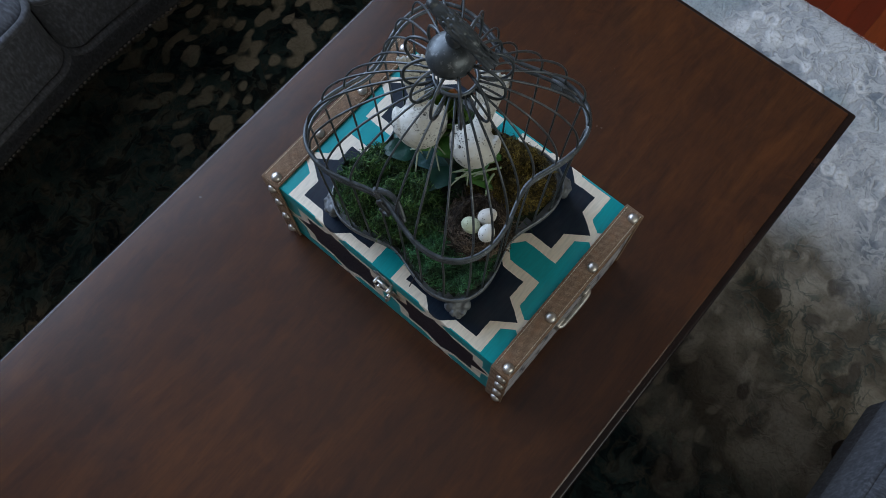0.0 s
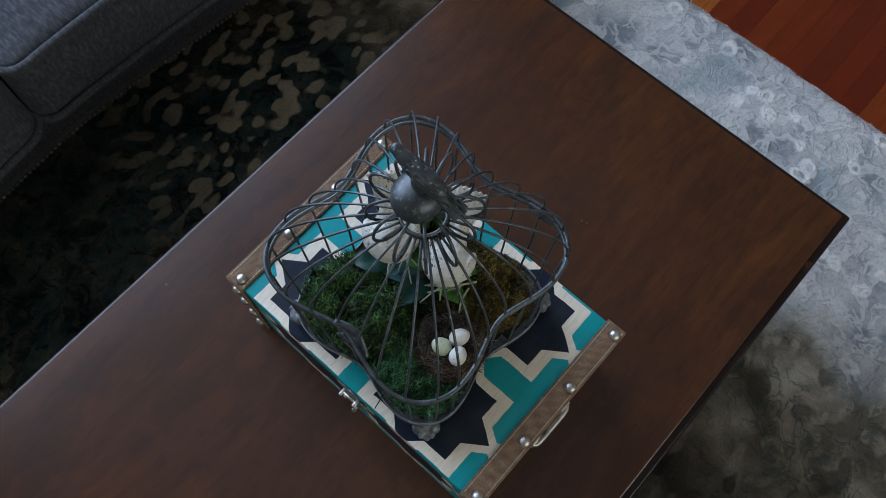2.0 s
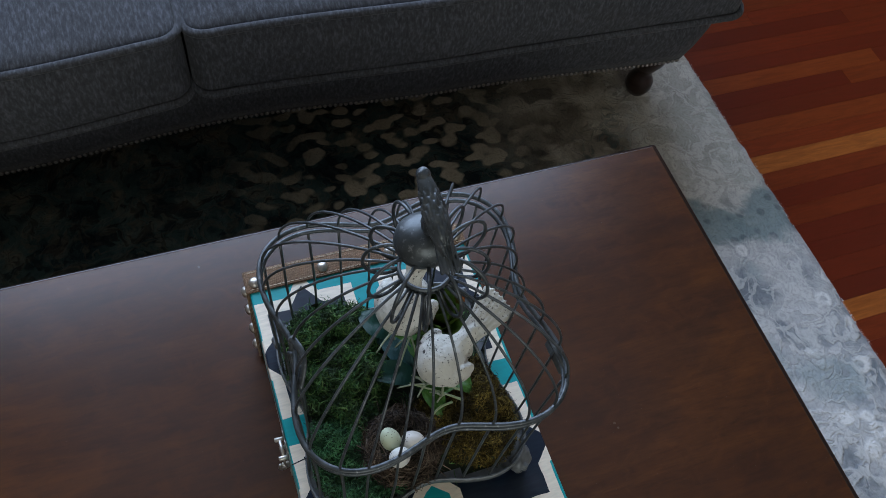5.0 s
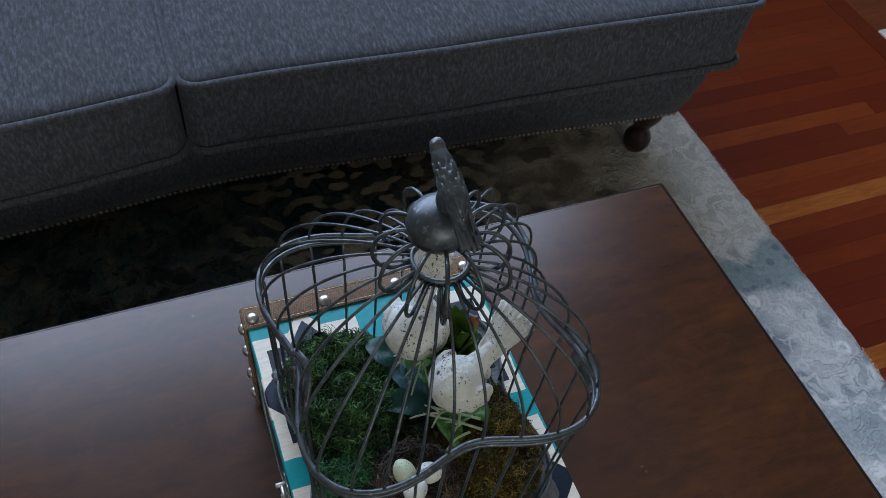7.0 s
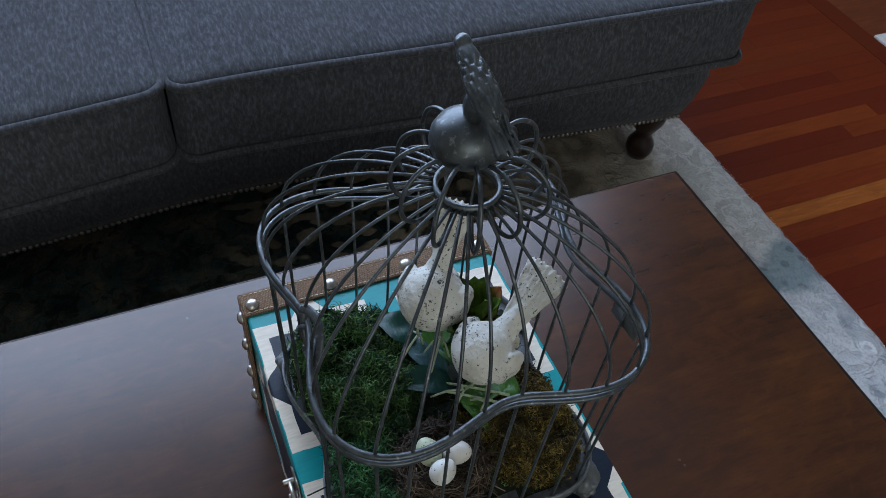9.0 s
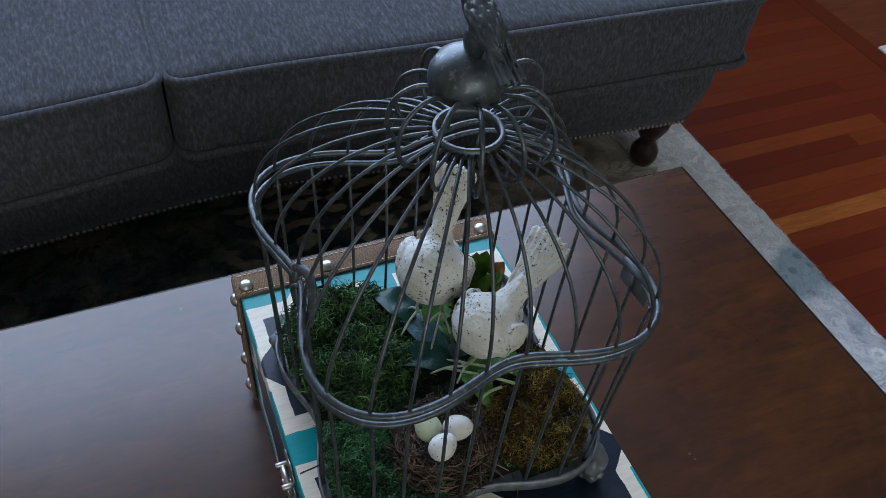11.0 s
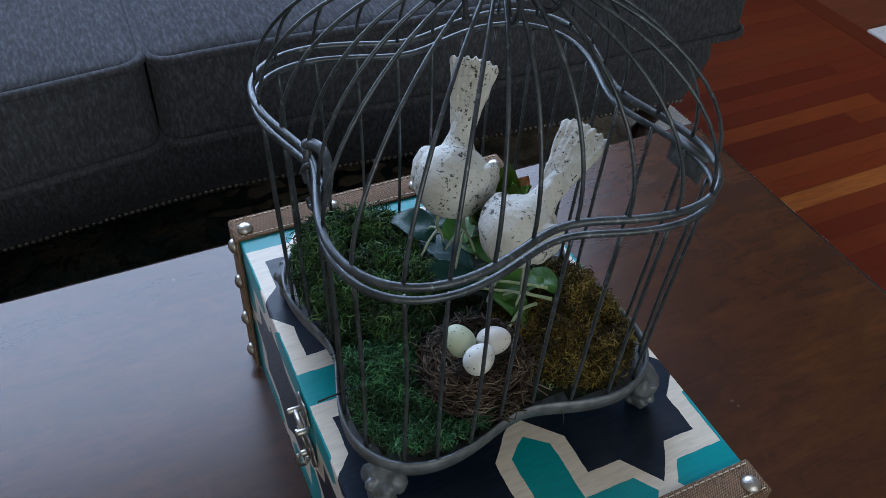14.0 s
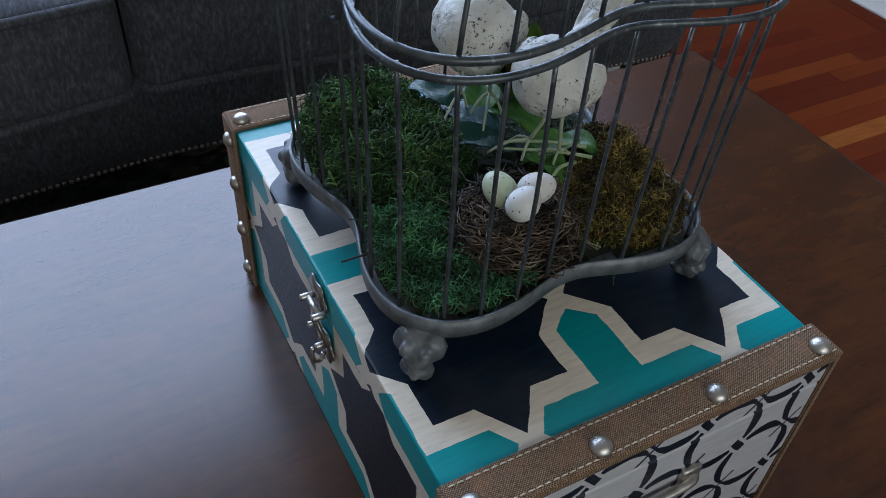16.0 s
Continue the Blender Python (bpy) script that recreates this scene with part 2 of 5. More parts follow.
def make_rug():
    """Dark navy and teal field with tan petals, running out to a pale carved border."""
    n = Nodes("tufted_rug")
    x, y, z = n.split(n.place)

    def pushed(amount, scale):
        v = n.add("ShaderNodeVectorMath")
        v.operation = "MULTIPLY_ADD"
        n.put(v.inputs[0], n.noise(scale, 3, 0.55, color=True))
        v.inputs[1].default_value = (amount, amount, 0.0)
        n.put(v.inputs[2], n.place)
        return v.outputs[0]

    warped, curled = pushed(0.06, 9), pushed(0.10, 14)
    big = n.noise(2.6, 4, 0.6)
    lobes = n.math("MULTIPLY", n.math("SUBTRACT", n.noise(8, 3, 0.55), 0.5), 0.16)
    pale = n.math("ADD", n.math("ADD", y, lobes), n.math("MULTIPLY", n.math("SUBTRACT", big, 0.5), 0.30))
    east = n.ramp(x, (0.42, 0.0), (0.62, 1.0))
    west = n.ramp(n.math("ADD", x, 1.0), (0.55, 1.0), (0.95, 0.0))
    petal = n.cells(38, n.scaled((1.0, 0.62, 1), warped, (0, 0, 28)), "SMOOTH_F1")
    blob = n.ramp(petal, (0.335, 1.0), (0.41, 0.0))
    vein = n.noise(17, 4, 0.55, curled, 0.9)
    line = n.ramp(vein, (0.455, 0.0), (0.485, 1.0), (0.505, 1.0), (0.535, 0.0))
    # dark field: black navy and teal with thin tan veins and scattered petals
    field = n.noise(7, 4, 0.6, warped)
    dark = n.ramp(field, (0.34, (0.010, 0.016, 0.020)), (0.47, (0.024, 0.052, 0.054)), (0.56, (0.070, 0.112, 0.100)), (0.66, (0.22, 0.18, 0.125)))
    dark = n.mix(n.math("MULTIPLY", line, 0.5), dark, (0.13, 0.11, 0.080))
    small = n.noise(34, 3, 0.55, curled, 0.7)
    dark = n.mix(n.ramp(small, (0.40, 0.75), (0.48, 0.0)), dark, (0.006, 0.009, 0.012))
    dark = n.mix(n.ramp(small, (0.56, 0.0), (0.62, 0.55)), dark, (0.050, 0.090, 0.085))
    tan = n.ramp(n.noise(9, 3), (0.3, (0.48, 0.41, 0.28)), (0.7, (0.68, 0.60, 0.45)))
    keep = n.ramp(n.noise(4.4, 2, 0.5), (0.36, 0.45), (0.50, 0.95))
    density = n.ramp(n.math("ADD", pale, n.math("MULTIPLY", west, 0.06)), (0.06, 0.06), (0.30, 1.0))
    density = n.math("MULTIPLY", density, n.math("SUBTRACT", 1.0, n.math("MULTIPLY", east, 0.65)))
    mid = n.mix(n.math("MULTIPLY", n.math("MULTIPLY", blob, keep), density), dark, tan)
    # taupe zone: soft brown petals, dark drops, a few teal outlines
    taupe = n.ramp(n.noise(11, 3, 0.5, warped), (0.38, (0.145, 0.122, 0.090)), (0.50, (0.25, 0.215, 0.165)), (0.62, (0.41, 0.365, 0.29)))
    taupe = n.mix(n.ramp(petal, (0.22, 0.55), (0.36, 0.0)), taupe, (0.40, 0.355, 0.28))
    drops = n.cells(17, n.scaled((1.0, 0.5, 1), curled, (0, 0, -35)), "SMOOTH_F1")
    taupe = n.mix(n.ramp(drops, (0.20, 0.70), (0.27, 0.0)), taupe, (0.060, 0.050, 0.040))
    taupe = n.mix(n.math("MULTIPLY", line, n.ramp(n.noise(3.1, 2), (0.50, 0.0), (0.56, 0.6))), taupe, (0.045, 0.075, 0.070))
    # pale border: white carved petals and rings on light grey, smoky blue patches
    ring_d = n.cells(17, n.scaled((1, 1, 1), warped, shift=(0.3, 0.2, 0)))
    ring = n.ramp(ring_d, (0.10, 0.0), (0.16, 1.0), (0.26, 1.0), (0.34, 0.0))
    some = n.ramp(n.noise(5.5, 2), (0.42, 0.0), (0.48, 1.0))
    curl = n.ramp(vein, (0.44, 0.0), (0.475, 1.0), (0.53, 1.0), (0.57, 0.05))
    grey = n.ramp(n.noise(9, 4, 0.6, warped), (0.38, (0.22, 0.245, 0.27)), (0.48, (0.44, 0.445, 0.455)), (0.62, (0.55, 0.545, 0.54)))
    grey = n.mix(n.math("MULTIPLY", curl, 0.6), grey, (0.68, 0.675, 0.66))
    grey = n.mix(n.math("MULTIPLY", n.math("MULTIPLY", ring, some), 0.85), grey, (0.80, 0.79, 0.77))
    patch = n.noise(3.6, 3, 0.6, n.scaled((1, 1, 1), shift=(3.1, 0.4, 0)))
    smoke = n.ramp(patch, (0.55, 0.0), (0.63, 0.75))
    dots = n.ramp(n.cells(26), (0.20, 1.0), (0.30, 0.0))
    blue = n.mix(n.math("MULTIPLY", dots, 0.8), (0.205, 0.275, 0.285), (0.070, 0.105, 0.125))
    grey = n.mix(smoke, grey, n.mix(0.35, blue, (0.55, 0.58, 0.60)))
    xs = n.math("ADD", x, n.math("MULTIPLY", n.math("SUBTRACT", big, 0.5), 0.25))
    sandy = n.ramp(n.math("ADD", xs, 1.0), (0.70, 1.0), (0.85, 0.0))
    grey = n.mix(n.math("MULTIPLY", sandy, 0.65), grey, n.mix(n.math("MULTIPLY", curl, 0.6), (0.50, 0.455, 0.375), (0.70, 0.66, 0.58)))
    inner = n.math("ADD", n.math("SUBTRACT", pale, n.math("MULTIPLY", west, 0.30)), n.math("MULTIPLY", east, 0.09))
    col = n.mix(n.ramp(inner, (0.20, 0.0), (0.36, 1.0)), mid, taupe)
    # pale border held back towards the east, painting in the shadow there
    outer = n.math("SUBTRACT", n.math("SUBTRACT", pale, n.math("MULTIPLY", west, 0.31)), n.math("MULTIPLY", east, 0.10))
    col = n.mix(n.ramp(outer, (0.53, 0.0), (0.65, 1.0)), col, grey)
    band = n.math("ADD", n.math("ADD", x, 0.215), n.math("MULTIPLY", n.math("SUBTRACT", field, 0.5), 0.18))
    inside_band = n.ramp(n.math("ABSOLUTE", band), (0.040, 0.85), (0.060, 0.0))
    inside_band = n.math("MULTIPLY", inside_band, n.ramp(y, (0.58, 0.0), (0.64, 1.0)))
    col = n.mix(inside_band, col, blue)
    pile = n.noise(900, 2, 0.5)
    tuft = n.noise(190, 3, 0.6, warped)
    col = n.mix(n.ramp(tuft, (0.32, 0.30), (0.55, 0.0)), col, n.mix(0.7, col, (0.0, 0.0, 0.0)))
    col = n.mix(n.math("MULTIPLY", pile, 0.18), col, n.mix(0.6, col, (0.0, 0.0, 0.0)))
    carve = n.math("ADD", curl, n.math("MULTIPLY", n.math("MULTIPLY", ring, some), 0.9))
    h = n.math("ADD", n.math("ADD", carve, n.math("MULTIPLY", tuft, 0.6)), n.math("MULTIPLY", pile, 0.15))
    h = n.math("ADD", h, n.math("MULTIPLY", blob, 0.5))
    return n.done(col, 0.95, 0.0, n.bump(h, 0.65, 0.0036), Specular_IOR_Level=0.15, Sheen_Weight=0.1)


def make_plank(name, *shades):
    n = Nodes(name)
    r = n.random()
    k = len(shades) - 1
    base = n.ramp(r, *[(i / k, c) for i, c in enumerate(shades)])
    shift = n.join(n.math("MULTIPLY", r, 13.0), n.math("MULTIPLY", r, 7.0), 0.0)
    add = n.add("ShaderNodeVectorMath")
    n.put(add.inputs[0], n.place)
    n.put(add.inputs[1], shift)
    g = n.noise(16, 5, 0.6, n.scaled((6, 0.7, 1), add.outputs[0]), 0.8)
    fine = n.noise(130, 3, 0.6, n.scaled((5, 0.25, 1), add.outputs[0]))
    col = n.mix(n.ramp(g, (0.35, 0.45), (0.65, 0.0)), base, (0.075, 0.012, 0.004))
    col = n.mix(n.math("MULTIPLY", n.ramp(fine, (0.35, 1.0), (0.5, 0.0)), 0.14), col, (0.05, 0.010, 0.004))
    return n.done(col, n.ramp(g, (0.3, 0.30), (0.7, 0.38)), 0.0, n.bump(fine, 0.05, 0.0005), Specular_IOR_Level=0.28)


def make_floor_base():
    n = Nodes("plain_cherry_floor")
    g = n.noise(14, 5, 0.6, n.scaled((6, 0.6, 1)))
    return n.done(n.ramp(g, (0.3, (0.09, 0.018, 0.008)), (0.7, (0.19, 0.045, 0.014))), 0.35)


def make_wall():
    n = Nodes("warm_wall_paint")
    g = n.noise(3, 3)
    return n.done(n.ramp(g, (0.3, (0.36, 0.295, 0.22)), (0.7, (0.40, 0.335, 0.255))), 0.85, 0.0, n.bump(n.noise(180, 2), 0.1, 0.001))


def make_plain(name, color, rough, metal=0.0, spread=0.12, grain=60):
    n = Nodes(name)
    lo = tuple(c * (1 - spread) for c in color)
    hi = tuple(min(1, c * (1 + spread)) for c in color)
    g = n.noise(grain, 4)
    return n.done(n.ramp(g, (0.3, lo), (0.7, hi)), rough, metal, n.bump(g, 0.12, 0.0006))


def make_iron():
    n = Nodes("aged_grey_iron")
    g = n.noise(90, 4, 0.6)
    worn = n.ramp(n.noise(240, 3, 0.6), (0.58, 0.0), (0.72, 0.40))
    col = n.ramp(g, (0.3, (0.040, 0.047, 0.051)), (0.7, (0.100, 0.112, 0.120)))
    col = n.mix(worn, col, (0.36, 0.38, 0.40))
    return n.done(col, n.ramp(g, (0.3, 0.34), (0.7, 0.48)), 0.5, n.bump(n.noise(420, 3), 0.18, 0.0007))


def make_nickel():
    n = Nodes("brushed_nickel")
    g = n.noise(150, 3)
    return n.done(n.ramp(g, (0.3, (0.42, 0.39, 0.35)), (0.7, (0.62, 0.59, 0.54))), n.ramp(g, (0.3, 0.36), (0.7, 0.48)), 1.0, n.bump(n.noise(600, 3), 0.15, 0.0004))


def make_burlap():
    n = Nodes("brown_burlap_trim")
    x, y, z = n.split(n.place)
    u = n.math("MULTIPLY", y, 1.0)
    v = n.math("ADD", x, z)
    wob = n.math("MULTIPLY", n.noise(90, 2), 0.6)
    a = n.math("SINE", n.math("ADD", n.math("MULTIPLY", n.math("ADD", u, z), 4300.0), wob))
    b = n.math("SINE", n.math("ADD", n.math("MULTIPLY", v, 4300.0), wob))
    weave = n.math("ADD", n.math("MULTIPLY", n.math("MULTIPLY", a, b), 0.5), 0.5)
    thread = n.noise(900, 2)
    col = n.ramp(weave, (0.10, (0.080, 0.044, 0.026)), (0.5, (0.215, 0.130, 0.080)), (0.90, (0.47, 0.335, 0.225)))
    col = n.mix(n.ramp(thread, (0.38, 0.65), (0.56, 0.0)), col, (0.10, 0.062, 0.040))
    col = n.mix(n.ramp(n.noise(70, 3), (0.50, 0.0), (0.70, 0.35)), col, (0.30, 0.15, 0.075))
    return n.done(col, 0.9, 0.0, n.bump(weave, 0.6, 0.0008), Specular_IOR_Level=0.2)


TEAL, NAVY, CREAM = (0.004, 0.285, 0.302), (0.004, 0.008, 0.020), (0.77, 0.68, 0.555)


def painted(n, col):
    """Brush strokes and a satin coat over a painted pattern."""
    brush = n.noise(50, 4, 0.6, n.scaled((7, 1.0, 7), turn=(0, 0, 20)))
    col = n.mix(n.ramp(brush, (0.35, 0.16), (0.6, 0.0)), col, (0.02, 0.06, 0.07))
    col = n.mix(n.ramp(n.noise(18, 3), (0.5, 0.0), (0.85, 0.08)), col, (0.30, 0.28, 0.25))
    return n.done(col, n.ramp(brush, (0.3, 0.30), (0.7, 0.42)), 0.0, n.bump(brush, 0.16, 0.0007), Specular_IOR_Level=0.3)


def make_box_paint():
    """Teal ground, navy stars and cream bands between, running over the lid and down the front."""
    n = Nodes("star_pattern_paint")
    x, y, z = n.split(n.place)
    wob = n.math("MULTIPLY", n.math("SUBTRACT", n.noise(70, 2), 0.5), 0.0022)
    low = n.math("LESS_THAN", z, 0.572)
    px = n.math("SUBTRACT", n.math("ADD", x, wob), n.math("MULTIPLY", low, 0.006))
    py = n.math("ADD", n.math("SUBTRACT", y, n.math("SUBTRACT", 0.597, z)), wob)
    u = n.math("ABSOLUTE", n.math("SUBTRACT", n.math("FLOORED_MODULO", n.math("SUBTRACT", px, 0.168), 0.154), 0.077))
    v = n.math("ABSOLUTE", n.math("SUBTRACT", n.math("FLOORED_MODULO", n.math("ADD", py, 0.022), 0.130), 0.065))

    def star(ru, rv, su, wu, sv, wv):
        rect = n.math("MAXIMUM", n.math("DIVIDE", u, ru), n.math("DIVIDE", v, rv))
        spike_u = n.math("ADD", n.math("DIVIDE", n.math("SUBTRACT", u, ru), su), n.math("DIVIDE", v, wu))
        spike_v = n.math("ADD", n.math("DIVIDE", n.math("SUBTRACT", v, rv), sv), n.math("DIVIDE", u, wv))
        return n.math("LESS_THAN", n.math("MINIMUM", n.math("MINIMUM", rect, spike_u), spike_v), 1.0)

    navy = star(0.0495, 0.0400, 0.0145, 0.0135, 0.0125, 0.0175)
    cream = star(0.0635, 0.0510, 0.0235, 0.0165, 0.0270, 0.0225)
    col = n.mix(cream, TEAL, CREAM)
    col = n.mix(navy, col, NAVY)
    return painted(n, col)


def make_link_paint():
    """Off-white greyed down to shade the ends of the box, with navy linked rings."""
    n = Nodes("link_pattern_paint")
    x, y, z = n.split(n.place)
    wob = n.math("MULTIPLY", n.math("SUBTRACT", n.noise(60, 2), 0.5), 0.003)

    step, r = 0.0525, 0.0240
    a = n.math("SUBTRACT", n.math("ADD", y, wob), 0.157)
    b = n.math("MULTIPLY", n.math("SUBTRACT", n.math("ADD", z, wob), 0.562), 0.88)
    p = n.math("MULTIPLY", n.math("ADD", a, b), 0.7071)
    q = n.math("MULTIPLY", n.math("SUBTRACT", a, b), 0.7071)

    def cell(c, shift):
        return n.math("SUBTRACT", n.math("FLOORED_MODULO", n.math("ADD", c, shift), step), step / 2)

    def both(one, two):
        return n.math("MULTIPLY", one, two)

    # ring strokes, swelling between the joints and cut where a short bar ties two rings
    cp, cq = cell(p, step / 2), cell(q, step / 2)
    kp, kq = n.math("ABSOLUTE", cell(p, 0.0)), n.math("ABSOLUTE", cell(q, 0.0))
    d = n.math("SQRT", n.math("ADD", n.math("MULTIPLY", cp, cp), n.math("MULTIPLY", cq, cq)))
    swell = n.math("ABSOLUTE", n.math("SINE", n.math("MULTIPLY", n.math("ARCTAN2", cq, cp), 2.0)))
    width = n.math("ADD", 0.0006, n.math("MULTIPLY", swell, 0.0029))
    rim = n.math("LESS_THAN", n.math("ABSOLUTE", n.math("SUBTRACT", d, r)), width)
    ap, aq = n.math("ABSOLUTE", cp), n.math("ABSOLUTE", cq)
    gap = both(n.math("LESS_THAN", ap, 0.0050), n.math("GREATER_THAN", aq, 0.014))
    rim = both(rim, n.math("SUBTRACT", 1.0, gap))
    bar = both(n.math("LESS_THAN", ap, 0.0026), n.math("LESS_THAN", kq, 0.0064))
    slash = both(n.math("LESS_THAN", aq, 0.0010), n.math("LESS_THAN", kp, 0.0125))
    ink = n.math("MAXIMUM", n.math("MAXIMUM", rim, bar), slash)
    # ground greyed so the end faces stay darker under the fill lamp
    return painted(n, n.mix(ink, (0.54, 0.53, 0.55), NAVY))


def make_bird_paint():
    n = Nodes("chipped_white_paint")
    chips = n.ramp(n.math("ADD", n.noise(400, 4, 0.7), n.math("MULTIPLY", n.noise(60, 3), 0.40)), (0.812, 0.0), (0.832, 1.0))
    base = n.ramp(n.noise(40, 4), (0.3, (0.49, 0.475, 0.415)), (0.7, (0.66, 0.645, 0.59)))
    flakes = n.ramp(n.math("ADD", n.noise(130, 5, 0.75), n.math("MULTIPLY", n.noise(30, 2), 0.25)), (0.765, 0.0), (0.785, 1.0))
    chips = n.math("MAXIMUM", chips, flakes)
    col = n.mix(chips, base, (0.06, 0.055, 0.05))
    h = n.math("SUBTRACT", n.noise(160, 4, 0.6), n.math("MULTIPLY", chips, 0.7))
    h = n.math("ADD", h, n.math("MULTIPLY", n.cells(260), 0.5))
    return n.done(col, 0.6, 0.0, n.bump(h, 0.6, 0.0014))


def make_egg(name, color):
    n = Nodes(name)
    dots = n.ramp(n.cells(420), (0.17, 1.0), (0.24, 0.0))
    some = n.ramp(n.noise(190, 2), (0.48, 0.0), (0.54, 1.0))
    col = n.mix(n.math("MULTIPLY", dots, some), n.ramp(n.noise(70, 3), (0.3, tuple(c * 0.88 for c in color)), (0.7, color)), (0.07, 0.055, 0.04))
    return n.done(col, 0.5, 0.0, n.bump(n.noise(500, 2), 0.1, 0.0004))


def make_strand(name, *cols):
    """Fibres, each one of its own shade."""
    n = Nodes(name)
    r = n.island()
    k = len(cols) - 1
    col = n.ramp(r, *[(i / k, c) for i, c in enumerate(cols)])
    patch = n.ramp(n.noise(60, 3), (0.38, 0.30), (0.62, 1.0))
    col = n.mix(1.0, col, patch, "MULTIPLY")
    return n.done(col, 0.75, 0.0, Specular_IOR_Level=0.3)


def make_leaf(name, dark, light):
    n = Nodes(name)
    g = n.noise(60, 4, 0.6)
    streak = n.noise(120, 3, 0.6, n.scaled((1.0, 4.0, 1.0), turn=(0, 0, 25)), 0.6)
    col = n.mix(n.ramp(streak, (0.36, 0.55), (0.54, 0.0)), n.ramp(g, (0.3, dark), (0.7, light)), dark)
    return n.done(col, n.ramp(streak, (0.3, 0.34), (0.7, 0.50)), 0.0, n.bump(streak, 0.5, 0.0012), Specular_IOR_Level=0.28)


M_EDGE = make_edge_wood()
M_TABLE, M_DARK, M_FABRIC, M_RUG = make_table_wood(), make_dark_wood(), make_fabric(), make_rug()
M_PLANK = make_plank("cherry_plank", (0.105, 0.0115, 0.0035), (0.155, 0.0195, 0.0045), (0.122, 0.0140, 0.0040), (0.180, 0.0275, 0.0055), (0.092, 0.0100, 0.0035), (0.205, 0.0380, 0.0070), (0.138, 0.0165, 0.0045))
M_PALE = make_plank("pale_sapwood_plank", (0.30, 0.086, 0.016), (0.36, 0.106, 0.020))
M_FLOOR, M_WALL = make_floor_base(), make_wall()
M_IRON, M_NICKEL, M_BURLAP = make_iron(), make_nickel(), make_burlap()
M_STARS, M_LINKS, M_BIRD = make_box_paint(), make_link_paint(), make_bird_paint()
M_CEIL = make_plain("ceiling_paint", (0.36, 0.33, 0.29), 0.9, 0, 0.03, 8)
M_TRIM = make_plain("white_trim_paint", (0.78, 0.77, 0.74), 0.5, 0, 0.03, 20)
M_MAT = make_plain("cream_mat_weave", (0.62, 0.58, 0.52), 0.9, 0, 0.08, 200)
M_CAST = make_plain("dull_cast_pewter", (0.125, 0.135, 0.142), 0.50, 0.3, 0.40, 120)
M_THREAD = make_plain("tan_thread", (0.66, 0.56, 0.43), 0.9, 0, 0.15, 300)
M_BACK = make_plain("dark_underside", (0.02, 0.018, 0.017), 0.9)
M_PEWTER = make_plain("pewter_nailhead", (0.30, 0.28, 0.26), 0.38, 0.9)

# ---- the room ----
RX0, RX1, RY0, RY1, RZ = WALL_X, EWALL_X, -2.6, 3.6, 3.6


